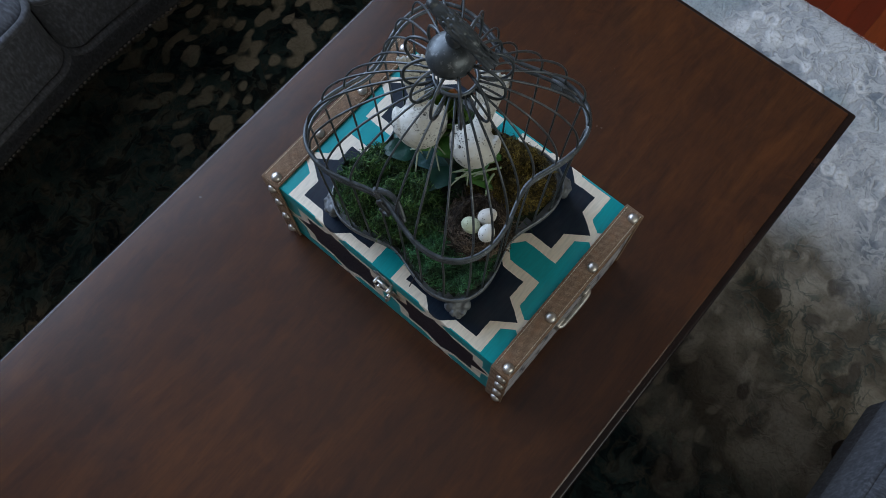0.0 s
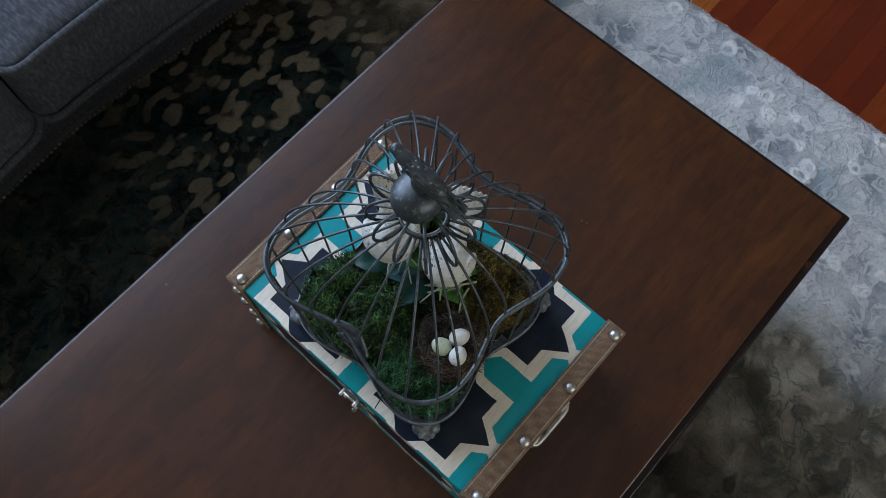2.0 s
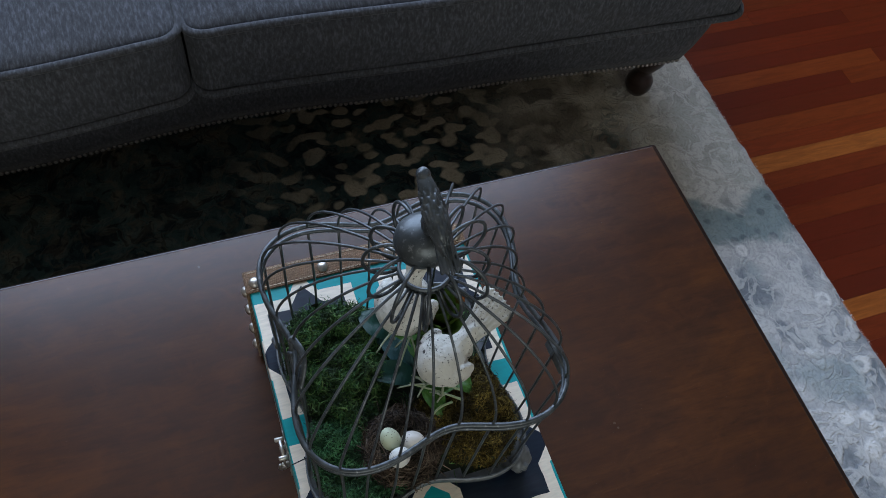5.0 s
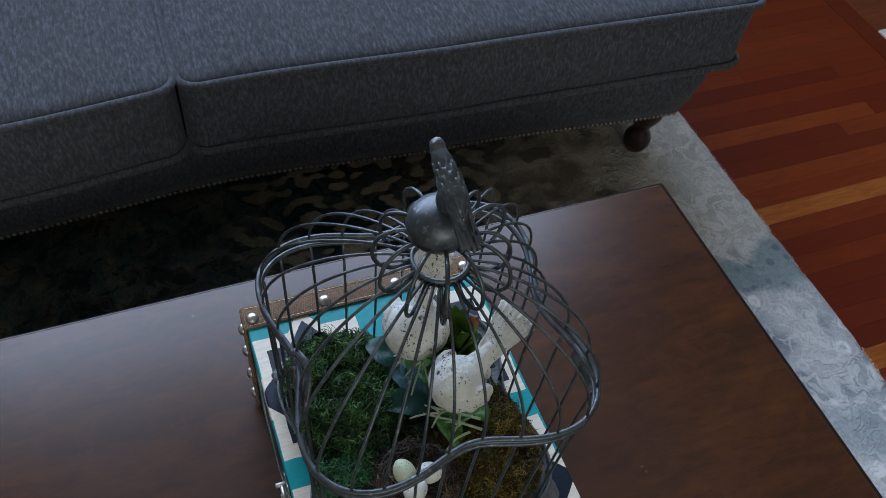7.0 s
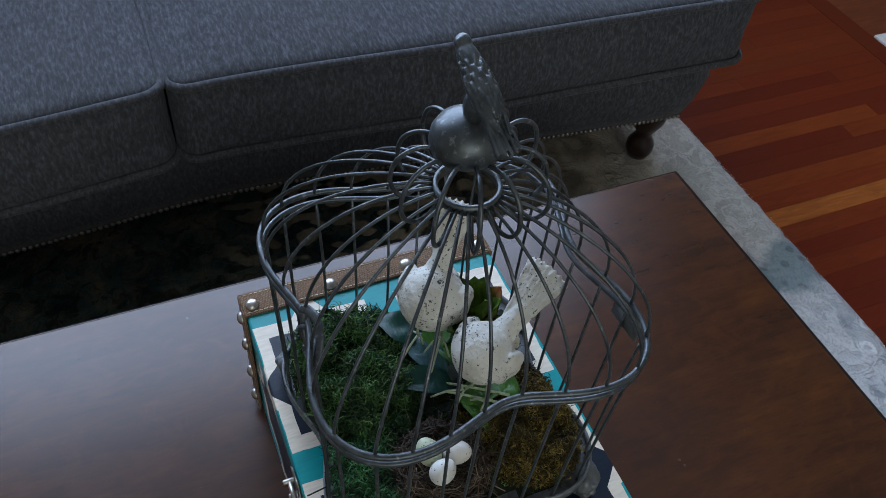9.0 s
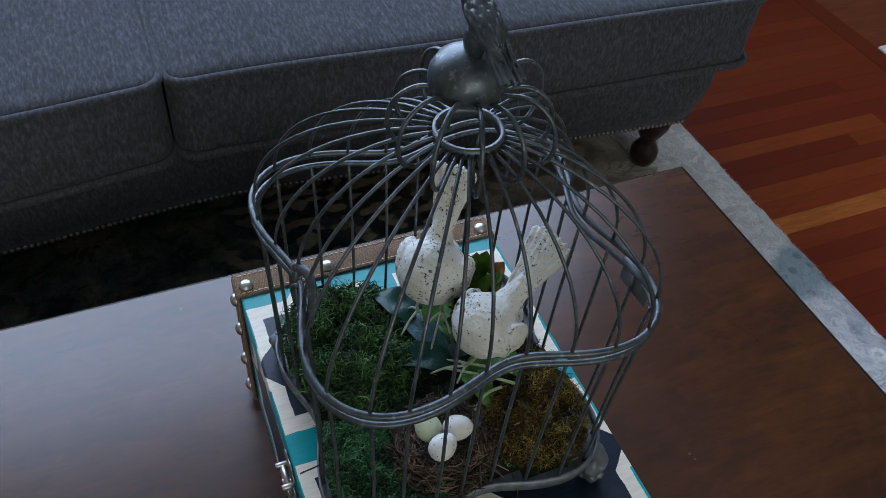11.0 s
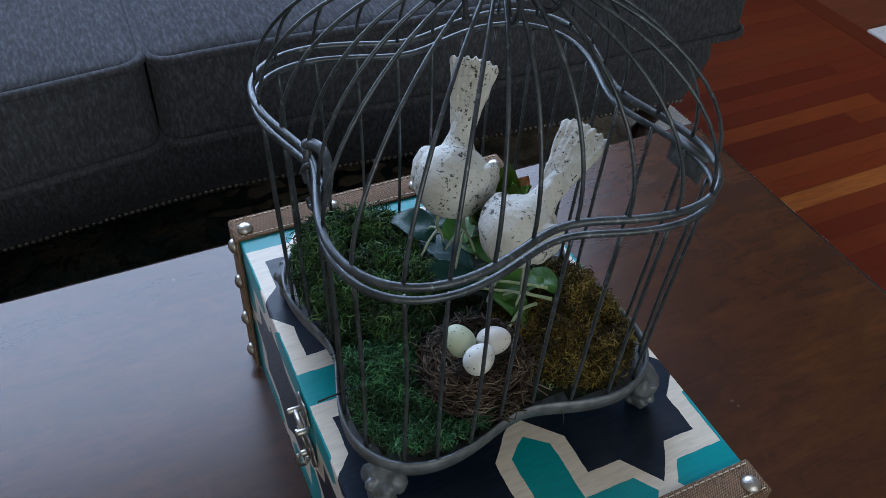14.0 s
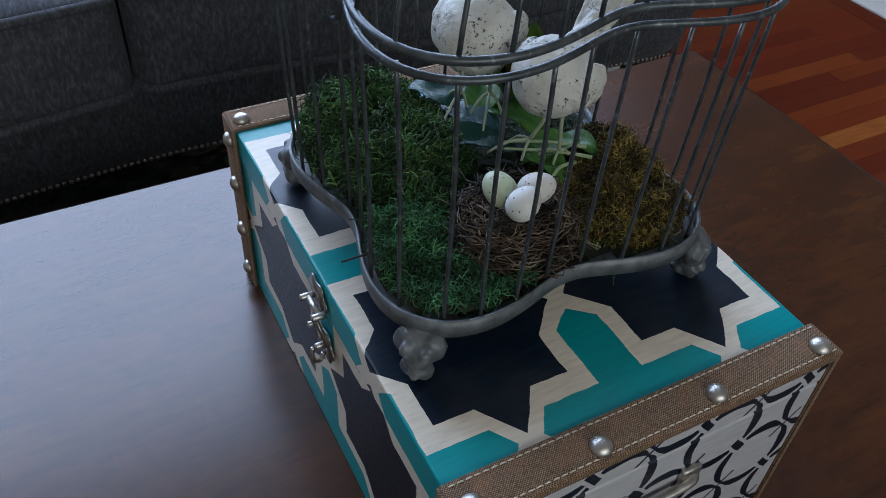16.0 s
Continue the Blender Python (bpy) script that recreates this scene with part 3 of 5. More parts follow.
def room():
    bm = bmesh.new()
    box(bm, (RX0 - 0.15, RY0 - 0.15, -0.15), (RX1 + 0.15, RY1 + 0.15, -0.012))
    floor = part("floor", bm, M_FLOOR, None, smooth=False)
    tagged(floor, "reddish cherry strip wood floor, satin finish", "floor", kind="structure")
    # unseen ceiling, set high and its paint darkened to hold bounced light down
    bm = bmesh.new()
    box(bm, (RX0 - 0.15, RY0 - 0.15, RZ), (RX1 + 0.15, RY1 + 0.15, RZ + 0.12))
    tagged(part("ceiling", bm, M_CEIL, None, smooth=False), "plain unseen ceiling, toned down to limit bounced light", "ceiling", kind="structure")
    walls = {
        "wall_south": ((RX0, RY0 - 0.15, -0.012), (RX1, RY0, RZ)),
    }
    for name, (lo, hi) in walls.items():
        bm = bmesh.new()
        box(bm, lo, hi)
        tagged(part(name, bm, M_WALL, None, smooth=False), "plain warm beige painted wall", "wall", kind="structure")
    # east wall, its opening added to let the fill lamp in
    bm = bmesh.new()
    x0, x1 = RX1, RX1 + 0.15
    box(bm, (x0, RY0 - 0.15, -0.012), (x1, FILL_Y0, RZ))
    box(bm, (x0, FILL_Y1, -0.012), (x1, RY1 + 0.15, RZ))
    box(bm, (x0, FILL_Y0, -0.012), (x1, FILL_Y1, FILL_Z0))
    box(bm, (x0, FILL_Y0, FILL_Z1), (x1, FILL_Y1, RZ))
    tagged(part("wall_east", bm, M_WALL, None, smooth=False), "beige wall with an unseen opening added for the fill lamp", "wall", kind="structure")
    bm = bmesh.new()
    box(bm, (RX0, RY1, -0.012), (RX1, RY1 + 0.15, RZ))
    tagged(part("wall_north", bm, M_WALL, None, smooth=False), "plain warm beige painted wall", "wall", kind="structure")
    bm = bmesh.new()
    x0, x1 = RX0 - 0.15, RX0
    box(bm, (x0, RY0 - 0.15, -0.012), (x1, WIN_Y0, RZ))
    box(bm, (x0, WIN_Y1, -0.012), (x1, RY1 + 0.15, RZ))
    box(bm, (x0, WIN_Y0, -0.012), (x1, WIN_Y1, WIN_Z0))
    box(bm, (x0, WIN_Y0, WIN_Z1), (x1, WIN_Y1, RZ))
    tagged(part("wall_west", bm, M_WALL, None, smooth=False), "beige wall with a wide window opening", "wall", kind="structure")
    w = 0.05
    # the second frame is unseen and only surrounds the added fill lamp
    for name, label, face, ya, yb, za, zb in (("window_1", "wide white-framed window letting in cool daylight", x0 + 0.02, WIN_Y0, WIN_Y1, WIN_Z0, WIN_Z1),
                                              ("window_2", "unseen white window frame added around the fill lamp", RX1 + 0.07, FILL_Y0, FILL_Y1, FILL_Z0, FILL_Z1)):
        win = thing(name, (face + 0.03, (ya + yb) / 2, za), label, "window", kind="structure")
        for lo, hi in (((ya, za), (yb, za + w)), ((ya, zb - w), (yb, zb)), ((ya, za + w), (ya + w, zb - w)), ((yb - w, za + w), (yb, zb - w))):
            bm = bmesh.new()
            box(bm, (face, lo[0], lo[1]), (face + 0.06, hi[0], hi[1]), 0.004)
            part("window_frame", bm, M_TRIM, win, smooth=False)


room()


def border_and_mat():
    bm = bmesh.new()
    box(bm, (-0.82, 1.835, -0.012), (0.9, 2.9, 0.004), 0.003)
    tagged(part("hall_mat", bm, M_MAT, None, smooth=False), "cream woven mat lying on the wood floor", "mat")


border_and_mat()


def rug():
    """A thick tufted rug with a soft, uneven edge."""
    bm = bmesh.new()
    x0, x1, y0, y1, top = -1.25, 1.9, -1.9, 1.105, 0.012
    rnd = random.Random(5)
    nx, ny = 130, 130
    grid = []
    for j in range(ny + 1):
        row = []
        for i in range(nx + 1):
            x, y = x0 + (x1 - x0) * i / nx, y0 + (y1 - y0) * j / ny
            edge = min(i, nx - i, j, ny - j)
            dz = (noise.noise((x * 14, y * 14, 0)) * 0.0016 + noise.noise((x * 45, y * 45, 3)) * 0.0007)
            if edge == 0:
                x += rnd.uniform(-0.003, 0.003)
                y += rnd.uniform(-0.003, 0.003)
                dz = -0.004
            row.append(bm.verts.new((x, y, top + dz)))
        grid.append(row)
    for j in range(ny):
        for i in range(nx):
            bm.faces.new((grid[j][i], grid[j][i + 1], grid[j + 1][i + 1], grid[j + 1][i]))
    rim = [e for e in bm.edges if e.is_boundary]
    out = bmesh.ops.extrude_edge_only(bm, edges=rim)["geom"]
    for v in out:
        if isinstance(v, bmesh.types.BMVert):
            v.co.z = -0.0115
    base = thing("area_rug", (0.3, -0.4, 0), "tufted abstract area rug in navy, tan and pale grey", "rug")
    part("rug_surface", bm, M_RUG, base)
    bm = bmesh.new()
    for k in range(2600):
        x = rnd.uniform(x0 + 0.3, 1.2)
        y = y1 + rnd.uniform(-0.004, 0.001)
        z = rnd.uniform(0.001, 0.011)
        d = Vector((rnd.uniform(-0.6, 0.6), rnd.uniform(0.5, 1.0), rnd.uniform(-0.3, 0.5))).normalized() * rnd.uniform(0.0012, 0.0032)
        s = Vector((0.0011, 0, 0.0004))
        a = Vector((x, y, z))
        bm.faces.new([bm.verts.new(p) for p in (a - s, a + s, a + d)])
    fr = part("edge_fibres", bm, make_plain("pale_wool", (0.62, 0.62, 0.60), 0.95), base, "frayed pale wool edge")
    fr["kind"] = "stuff"


rug()

# ---- coffee table ----
TX0, TX1, TY0, TY1, TZ = -0.163, 0.473, -0.66, 0.613, 0.44


def coffee_table():
    t = thing("coffee_table", ((TX0 + TX1) / 2, (TY0 + TY1) / 2, 0.012), "dark walnut-stained rectangular coffee table with a satin top", "coffee table")
    bm = bmesh.new()
    box(bm, (TX0 + 0.003, TY0 + 0.003, TZ - 0.016), (TX1 - 0.005, TY1 - 0.004, TZ), 0.0022, 2)
    part("tabletop", bm, M_TABLE, t, smooth=False)
    bm = bmesh.new()
    box(bm, (TX0 - 0.002, TY0 - 0.003, TZ - 0.034), (TX1 + 0.005, TY1 + 0.003, TZ - 0.0025), 0.004, 3)
    part("edge_moulding", bm, M_EDGE, t, "nearly black rounded edge moulding")
    for lo, hi in (((TX0 + 0.04, TY0 + 0.08), (TX0 + 0.062, TY1 - 0.08)), ((TX1 - 0.062, TY0 + 0.08), (TX1 - 0.04, TY1 - 0.08)),
                   ((TX0 + 0.08, TY0 + 0.04), (TX1 - 0.08, TY0 + 0.062)), ((TX0 + 0.08, TY1 - 0.062), (TX1 - 0.08, TY1 - 0.04))):
        bm = bmesh.new()
        box(bm, (lo[0], lo[1], TZ - 0.11), (hi[0], hi[1], TZ - 0.0345), 0.002)
        part("apron", bm, M_TABLE, t)
    for x in (TX0 + 0.05, TX1 - 0.05):
        for y in (TY0 + 0.05, TY1 - 0.05):
            bm = bmesh.new()
            lathe(bm, (x, y, 0.0125), [(0.018, 0), (0.022, 0.02), (0.017, 0.05), (0.021, 0.12), (0.028, 0.27), (0.028, 0.392)], 16)
            part("leg", bm, M_DARK, t)


coffee_table()


# ---- sofa ----
def front_x(y, pts):
    """The bowed line of a seat front: x for a y, between (y, x) pairs."""
    for (y0, x0), (y1, x1) in zip(pts, pts[1:]):
        if y <= y1:
            k = max(0.0, min(1.0, (y - y0) / (y1 - y0)))
            k = k * k * (3 - 2 * k)
            return x0 + (x1 - x0) * k
    return pts[-1][1]


CUSHION = [(-0.80, -0.470), (-0.30, -0.488), (0.06, -0.512), (0.45, -0.500), (1.06, -0.478)]
APRON = [(-0.80, -0.540), (-0.36, -0.567), (0.06, -0.594), (0.47, -0.565), (1.00, -0.532)]


def cushion_part(sofa, y0, y1, back_x, top):
    """A boxed seat cushion with a crowned top and welts."""
    z0, z1 = 0.325, top
    bm = bmesh.new()
    ny, nu, nz = 40, 26, 7
    corner = 0.035

    def outline(s):
        y = y0 + (y1 - y0) * s
        d0, d1 = y - y0, y1 - y
        x = front_x(y, CUSHION)
        for d in (d0, d1):
            if d < corner:
                x -= corner - math.sqrt(max(0.0, corner ** 2 - (corner - d) ** 2))
        return x, y

    svals = [0.5 - 0.5 * math.cos(math.pi * k / ny) for k in range(ny + 1)]
    cols = []
    for s in svals:
        x, y = outline(s)
        side = min(1.0, min(y - y0, y1 - y) / 0.10)
        col = []
        for k in range(nz + 1):
            f = k / nz
            bulge = 0.010 * math.sin(math.pi * f) * side
            pinch = (1 - side) * 0.006 * math.sin(math.pi * f)
            sag = 0.006 * math.sin(7 * y + 1.3) * (1 - f) + 0.003 * noise.noise((y * 6, f * 3, 1.0))
            col.append(bm.verts.new((x + bulge - pinch + 0.004 * noise.noise((y * 9, f * 4, 7)), y, z0 + (z1 - z0) * f + sag * 0.6)))
        for k in range(1, nu + 1):
            f = k / nu
            xb = x + (back_x - x) * f
            crown = 0.030 * math.sin(math.pi * min(1.0, f * 1.0 + 0.0)) ** 0.6 * (0.35 + 0.65 * side)
            col.append(bm.verts.new((xb, y, z1 + crown + 0.004 * noise.noise((xb * 7, y * 7, 2)))))
        cols.append(col)
    for a, b in zip(cols, cols[1:]):
        for k in range(len(a) - 1):
            bm.faces.new((a[k], b[k], b[k + 1], a[k + 1]))
    for col in (cols[0], cols[-1]):
        low = [bm.verts.new((v.co.x, v.co.y, z0)) for v in col[nz:]]
        for k in range(len(low) - 1):
            f = [col[nz + k], col[nz + k + 1], low[k + 1], low[k]]
            bm.faces.new(f if col is cols[-1] else f[::-1])
    cushion = part("seat_cushion", bm, M_FABRIC, sofa)
    for z, drop in ((z1 + 0.001, 0.0), (z0 + 0.002, 1.0)):
        pts = []
        for k in range(61):
            x, y = outline(0.5 - 0.5 * math.cos(math.pi * k / 60))
            zz = z + (0.006 * math.sin(7 * y + 1.3) * 0.6 if drop else 0.0015 * math.sin(9 * y))
            pts.append((x + 0.0055, y, zz))
        xs, ys, zs = pts[0]
        xe, ye, ze = pts[-1]
        pts = [(xs - 0.45, ys - 0.001, zs + (0.02 if not drop else 0)), (xs - 0.2, ys - 0.001, zs + (0.012 if not drop else 0))] + pts + [(xe - 0.2, ye + 0.001, ze + (0.012 if not drop else 0)), (xe - 0.45, ye + 0.001, ze + (0.02 if not drop else 0))]
        bm = bmesh.new()
        tube(bm, pts, 0.0066, 8)
        part("welt", bm, M_FABRIC, cushion)


def sofa():
    s = thing("sofa", (-0.95, 0.1, 0.012), "grey-blue chenille sofa with welted seat cushions and nailhead trim", "sofa")
    cushion_part(s, -0.775, -0.0112, -1.15, 0.463)
    cushion_part(s, -0.0088, 1.010, -1.15, 0.460)
    # bowed front rail, its end rolling back
    bm = bmesh.new()
    rows = []
    n = 60
    for k in range(n + 1):
        y = -0.80 + 1.755 * k / n
        rows.append([(front_x(y, APRON), y, 0.162), (front_x(y, APRON) + 0.014, y, 0.20), (front_x(y, APRON) + 0.022, y, 0.255), (front_x(y, APRON) + 0.006, y, 0.322)])
    for k in range(1, 9):
        a = math.pi / 2 * k / 8
        cx = front_x(0.955, APRON) - 0.05
        rows.append([(cx + (0.05 + e) * math.cos(a), 0.955 + f + (0.05 + e) * math.sin(a), z) for e, f, z in ((0.0, -0.024, 0.162), (0.014, -0.016, 0.20), (0.022, -0.010, 0.255), (0.006, -0.006, 0.322))])
    rows.append([(-1.35, 0.960 + 0.05 + f, z) for f, z in ((-0.024, 0.162), (-0.002, 0.20), (0.012, 0.255), (0.000, 0.322))])
    grid = [[bm.verts.new(p) for p in r] for r in rows]
    for a, b in zip(grid, grid[1:]):
        for k in range(3):
            bm.faces.new((a[k], b[k], b[k + 1], a[k + 1]))
    low = [bm.verts.new((v[0].co.x - 0.03, min(v[0].co.y, 0.99), 0.164)) for v in grid]
    for i in range(len(grid) - 1):
        bm.faces.new((grid[i][0], low[i], low[i + 1], grid[i + 1][0]))
    part("front_rail", bm, M_FABRIC, s)
    bm = bmesh.new()
    box(bm, (-1.40, -0.80, 0.166), (-0.64, 0.975, 0.324), 0.004)
    part("seat_deck", bm, M_BACK, s, "black dust cover under the seat")
    # nailheads along the lower edge
    line = [Vector(r[0]) for r in rows[:-1]]
    dist, places = 0.0, [line[0]]
    for a, b in zip(line, line[1:]):
        seg = (b - a).length
        while dist + seg >= 0.0098:
            step = 0.0098 - dist
            a = a + (b - a).normalized() * step
            seg -= step
            dist = 0.0
            places.append(a)
        dist += seg
    bm = bmesh.new()
    nail_mesh = None
    for i, p in enumerate(places[30:]):
        if nail_mesh is None:
            ball(bm, Matrix.Diagonal((0.0024, 0.0042, 0.0042, 1)), 8, 5)
            first = part("nailhead", bm, M_PEWTER, s)
            nail_mesh = first.data
            ob = first
        else:
            ob = new("nailhead", nail_mesh)
            ob.parent = s
            ob.matrix_parent_inverse = s.matrix_basis.inverted()
        ob.matrix_basis = Matrix.Translation(p + Vector((0.004, 0, 0.005)))
    # feet
    for x, y in ((-0.592, 0.935), (-0.60, -0.74), (-1.34, 0.93), (-1.34, -0.74)):
        bm = bmesh.new()
        lathe(bm, (x, y, 0.0125), [(0.010, 0), (0.022, 0.006), (0.030, 0.024), (0.029, 0.042), (0.020, 0.058), (0.017, 0.068), (0.026, 0.084), (0.036, 0.105), (0.040, 0.150)], 24)
        box(bm, (x - 0.05, y - 0.035, 0.135), (x + 0.03, y + 0.055, 0.168), 0.010)
        ball(bm, Matrix.Translation((x - 0.004, y + 0.048, 0.1445)) @ Matrix.Diagonal((0.030, 0.036, 0.020, 1)), 20, 12)
        part("foot", bm, M_DARK, s, "dark turned wooden bun foot")
    # back and arm, set behind the seat
    bm = bmesh.new()
    box(bm, (-1.52, -0.80, 0.17), (-1.16, 0.985, 0.86), 0.06, 4)
    part("backrest", bm, M_FABRIC, s)
    bm = bmesh.new()
    box(bm, (-1.50, 0.93, 0.18), (-0.98, 1.12, 0.60), 0.05, 4)
    part("armrest", bm, M_FABRIC, s)


sofa()


def armchair():
    a = thing("armchair", (1.05, 0.05, 0.012), "blue-grey upholstered armchair beside the coffee table", "armchair")
    bm = bmesh.new()
    box(bm, (0.745, -0.33, 0.30), (1.32, 0.42, 0.452), 0.022, 4)
    c = part("seat_cushion", bm, M_FABRIC, a)
    bm = bmesh.new()
    tube(bm, [(0.747, y, 0.437) for y in (-0.30, 0.0, 0.2, 0.39)], 0.005, 8)
    part("welt", bm, M_FABRIC, c)
    bm = bmesh.new()
    box(bm, (0.78, -0.32, 0.14), (1.42, 0.41, 0.302), 0.01, 2)
    part("seat_frame", bm, M_FABRIC, a)
    bm = bmesh.new()
    box(bm, (1.30, -0.32, 0.28), (1.50, 0.41, 0.86), 0.06, 4)
    part("backrest", bm, M_FABRIC, a)
    for x in (0.83, 1.36):
        for y in (-0.27, 0.36):
            bm = bmesh.new()
            lathe(bm, (x, y, 0.0125), [(0.014, 0), (0.026, 0.02), (0.022, 0.06), (0.03, 0.135)], 16)
            part("foot", bm, M_DARK, a)


armchair()

# ---- decorated box ----
BX0, BX1, BY0, BY1, BZ0, BZ1, SEAM = -0.0105, 0.3485, -0.0080, 0.2260, 0.4405, 0.597, 0.572


def keepsake_box():
    b = thing("keepsake_box", (0.17, 0.11, BZ0), "star-painted teal and navy wooden box with burlap trim", "box")
    bm = bmesh.new()
    box(bm, (BX0, BY0, BZ0), (BX1, BY1, SEAM - 0.0006), 0.0012, 1)
    bm.normal_update()
    for f in bm.faces:
        f.material_index = 1 if abs(f.normal.x) > 0.3 else 0
    part("body", bm, [M_STARS, M_LINKS], b, smooth=False)
    bm = bmesh.new()
    box(bm, (BX0, BY0 - 0.0012, SEAM), (BX1, BY1 + 0.001, BZ1), 0.0018, 2)
    bm.normal_update()
    for f in bm.faces:
        f.material_index = 1 if abs(f.normal.x) > 0.3 else 0
    lid = part("lid", bm, [M_STARS, M_LINKS], b, smooth=False)
    # dark strip set into the thin lid gap, standing for its shade
    bm = bmesh.new()
    box(bm, (BX0 + 0.004, BY0 + 0.003, SEAM - 0.002), (BX1 - 0.004, BY1 - 0.003, SEAM + 0.001))
    part("seam", bm, M_BACK, b, "dark strip in the thin gap under the lid, for its shade")
    rivet_bm = bmesh.new()
    rivet_prof = [(0.0062, -0.0005), (0.0061, 0.0010), (0.0054, 0.0026), (0.0038, 0.0040), (0.0018, 0.0048), (0.0004, 0.0050)]
    lathe(rivet_bm, (0, 0, 0), rivet_prof, 20)
    rivet_mesh = None
    th = 0.0024
    for x0, x1, rx in ((BX0 - 0.002, 0.0135, 0.003), (0.3265, BX1 + 0.002, 0.3425)):
        # top band and the bands down front and back
        pieces = (((x0, BY0 - 0.003, BZ1 - 0.0004), (x1, BY1 + 0.003, BZ1 + th)),
                  ((x0, BY0 - 0.0042, BZ0 + 0.002), (x1, BY0 - 0.0014, BZ1 + 0.0014)),
                  ((x0, BY1 + 0.0012, BZ0 + 0.002), (x1, BY1 + 0.004, BZ1 + 0.0014)))
        for lo, hi in pieces:
            bm = bmesh.new()
            box(bm, lo, hi, 0.0009, 2)
            trim = part("burlap_trim", bm, M_BURLAP, lid, "brown burlap trim band with stitching")
        # stitching: short raised threads along both margins
        bm = bmesh.new()
        for xs in (x0 + 0.0028, x1 - 0.0028):
            y = BY0 + 0.001
            while y < BY1 - 0.002:
                tube(bm, [(xs, y, BZ1 + th - 0.0002), (xs, y + 0.0016, BZ1 + th + 0.0005), (xs, y + 0.0034, BZ1 + th - 0.0002)], 0.00045, 4)
                y += 0.0046
        part("stitching", bm, M_THREAD, lid, "pale thread stitching")
        spots = [((rx, y, BZ1 + th), Matrix()) for y in (-0.002, 0.070, 0.144, 0.219)]
        spots += [((rx, BY0 - 0.0042, z), Matrix.Rotation(radians(90), 4, "X")) for z in (0.585, 0.545, 0.500, 0.458)]
        for at, turn in spots:
            if rivet_mesh is None:
                ob = part("rivet", rivet_bm, M_NICKEL, lid, "domed nickel rivet")
                rivet_mesh = ob.data
            else:
                ob = new("rivet", rivet_mesh)
                ob.parent = lid
                ob.matrix_parent_inverse = world_of(lid).inverted()
                ob["label"] = "domed nickel rivet"
            ob.matrix_basis = Matrix.Translation(at) @ turn
    # end band along the rim of the lid on both end faces, thin cloth edge
    for x0, x1 in ((BX0 - 0.0022, BX0), (BX1, BX1 + 0.0022)):
        bm = bmesh.new()
        box(bm, (x0, BY0, BZ1 - 0.004), (x1, BY1, BZ1 + 0.0012), 0.0006, 1)
        part("burlap_trim", bm, M_BURLAP, lid)
    # clasp on the front
    cl = new("clasp")
    cl.parent = b
    cl.matrix_parent_inverse = b.matrix_basis.inverted()
    cl.matrix_basis = Matrix.Translation((0.168, BY0, 0.56))
    cl["label"] = "nickel hasp clasp, closed"
    y = BY0 - 0.0012

    def plate(name, pts, thick=0.0012):
        bm = bmesh.new()
        v = [bm.verts.new((px, y - 0.0006, pz)) for px, pz in pts]
        f = bm.faces.new(v)
        out = bmesh.ops.extrude_face_region(bm, geom=[f])["geom"]
        for e in out:
            if isinstance(e, bmesh.types.BMVert):
                e.co.y -= thick
        bmesh.ops.recalc_face_normals(bm, faces=bm.faces)
        return part(name, bm, M_PEWTER, cl)

    def scallop(cx, cz, rx, rz, lobes):
        return [(cx + (rx + 0.0016 * math.cos(lobes * t)) * math.cos(t), cz + (rz + 0.0016 * math.cos(lobes * t)) * math.sin(t)) for t in (math.tau * k / 40 for k in range(40))]

    plate("upper_plate", scallop(0.171, 0.581, 0.0135, 0.0115, 6))
    plate("lower_plate", scallop(0.177, 0.545, 0.0150, 0.0130, 6))
    for x, z, out, r in ((0.165, 0.576, 0.0090, 0.0022), (0.184, 0.576, 0.0090, 0.0024), (0.1655, 0.551, 0.0060, 0.0020), (0.181, 0.547, 0.0072, 0.0023)):
        bm = bmesh.new()
        lathe(bm, (x, y - 0.0015, z), [(r * 0.8, 0), (r, 0.0004), (r, out - 0.0006), (r * 0.75, out)], 14, Matrix.Rotation(radians(90), 4, "X"))
        part("pin", bm, M_NICKEL, cl, "short nickel pin")
    bm = bmesh.new()
    tube(bm, [(0.165, y - 0.0055, 0.576), (0.184, y - 0.0055, 0.576)], 0.0019, 12)
    part("rod", bm, M_NICKEL, cl, "straight nickel rod")
    bm = bmesh.new()
    tube(bm, [(0.178 + 0.0085 * math.cos(a), y - 0.0045 - 0.002 * math.sin(a), 0.557 + 0.013 * math.sin(a)) for a in (math.tau * k / 28 for k in range(28))], 0.0012, 8, True)
    part("bail", bm, M_PEWTER, cl, "bent wire bail")
    bm = bmesh.new()
    tube(bm, spline([(0.180, y - 0.010, 0.546), (0.181, y - 0.011, 0.537), (0.180, y - 0.006, 0.532), (0.179, y - 0.003, 0.537)], 5), 0.0015, 8)
    part("hook", bm, M_NICKEL, cl)
    # pull handle on the far end face
    h = new("pull_handle")
    h.parent = b
    h.matrix_parent_inverse = b.matrix_basis.inverted()
    h.matrix_basis = Matrix.Translation((BX1, 0.113, 0.538))
    h["label"] = "small aged metal pull handle"
    for yy in (0.088, 0.138):
        bm = bmesh.new()
        box(bm, (BX1 - 0.0002, yy - 0.007, 0.529), (BX1 + 0.004, yy + 0.007, 0.547), 0.0015, 2)
        part("bracket", bm, M_NICKEL, h)
    bm = bmesh.new()
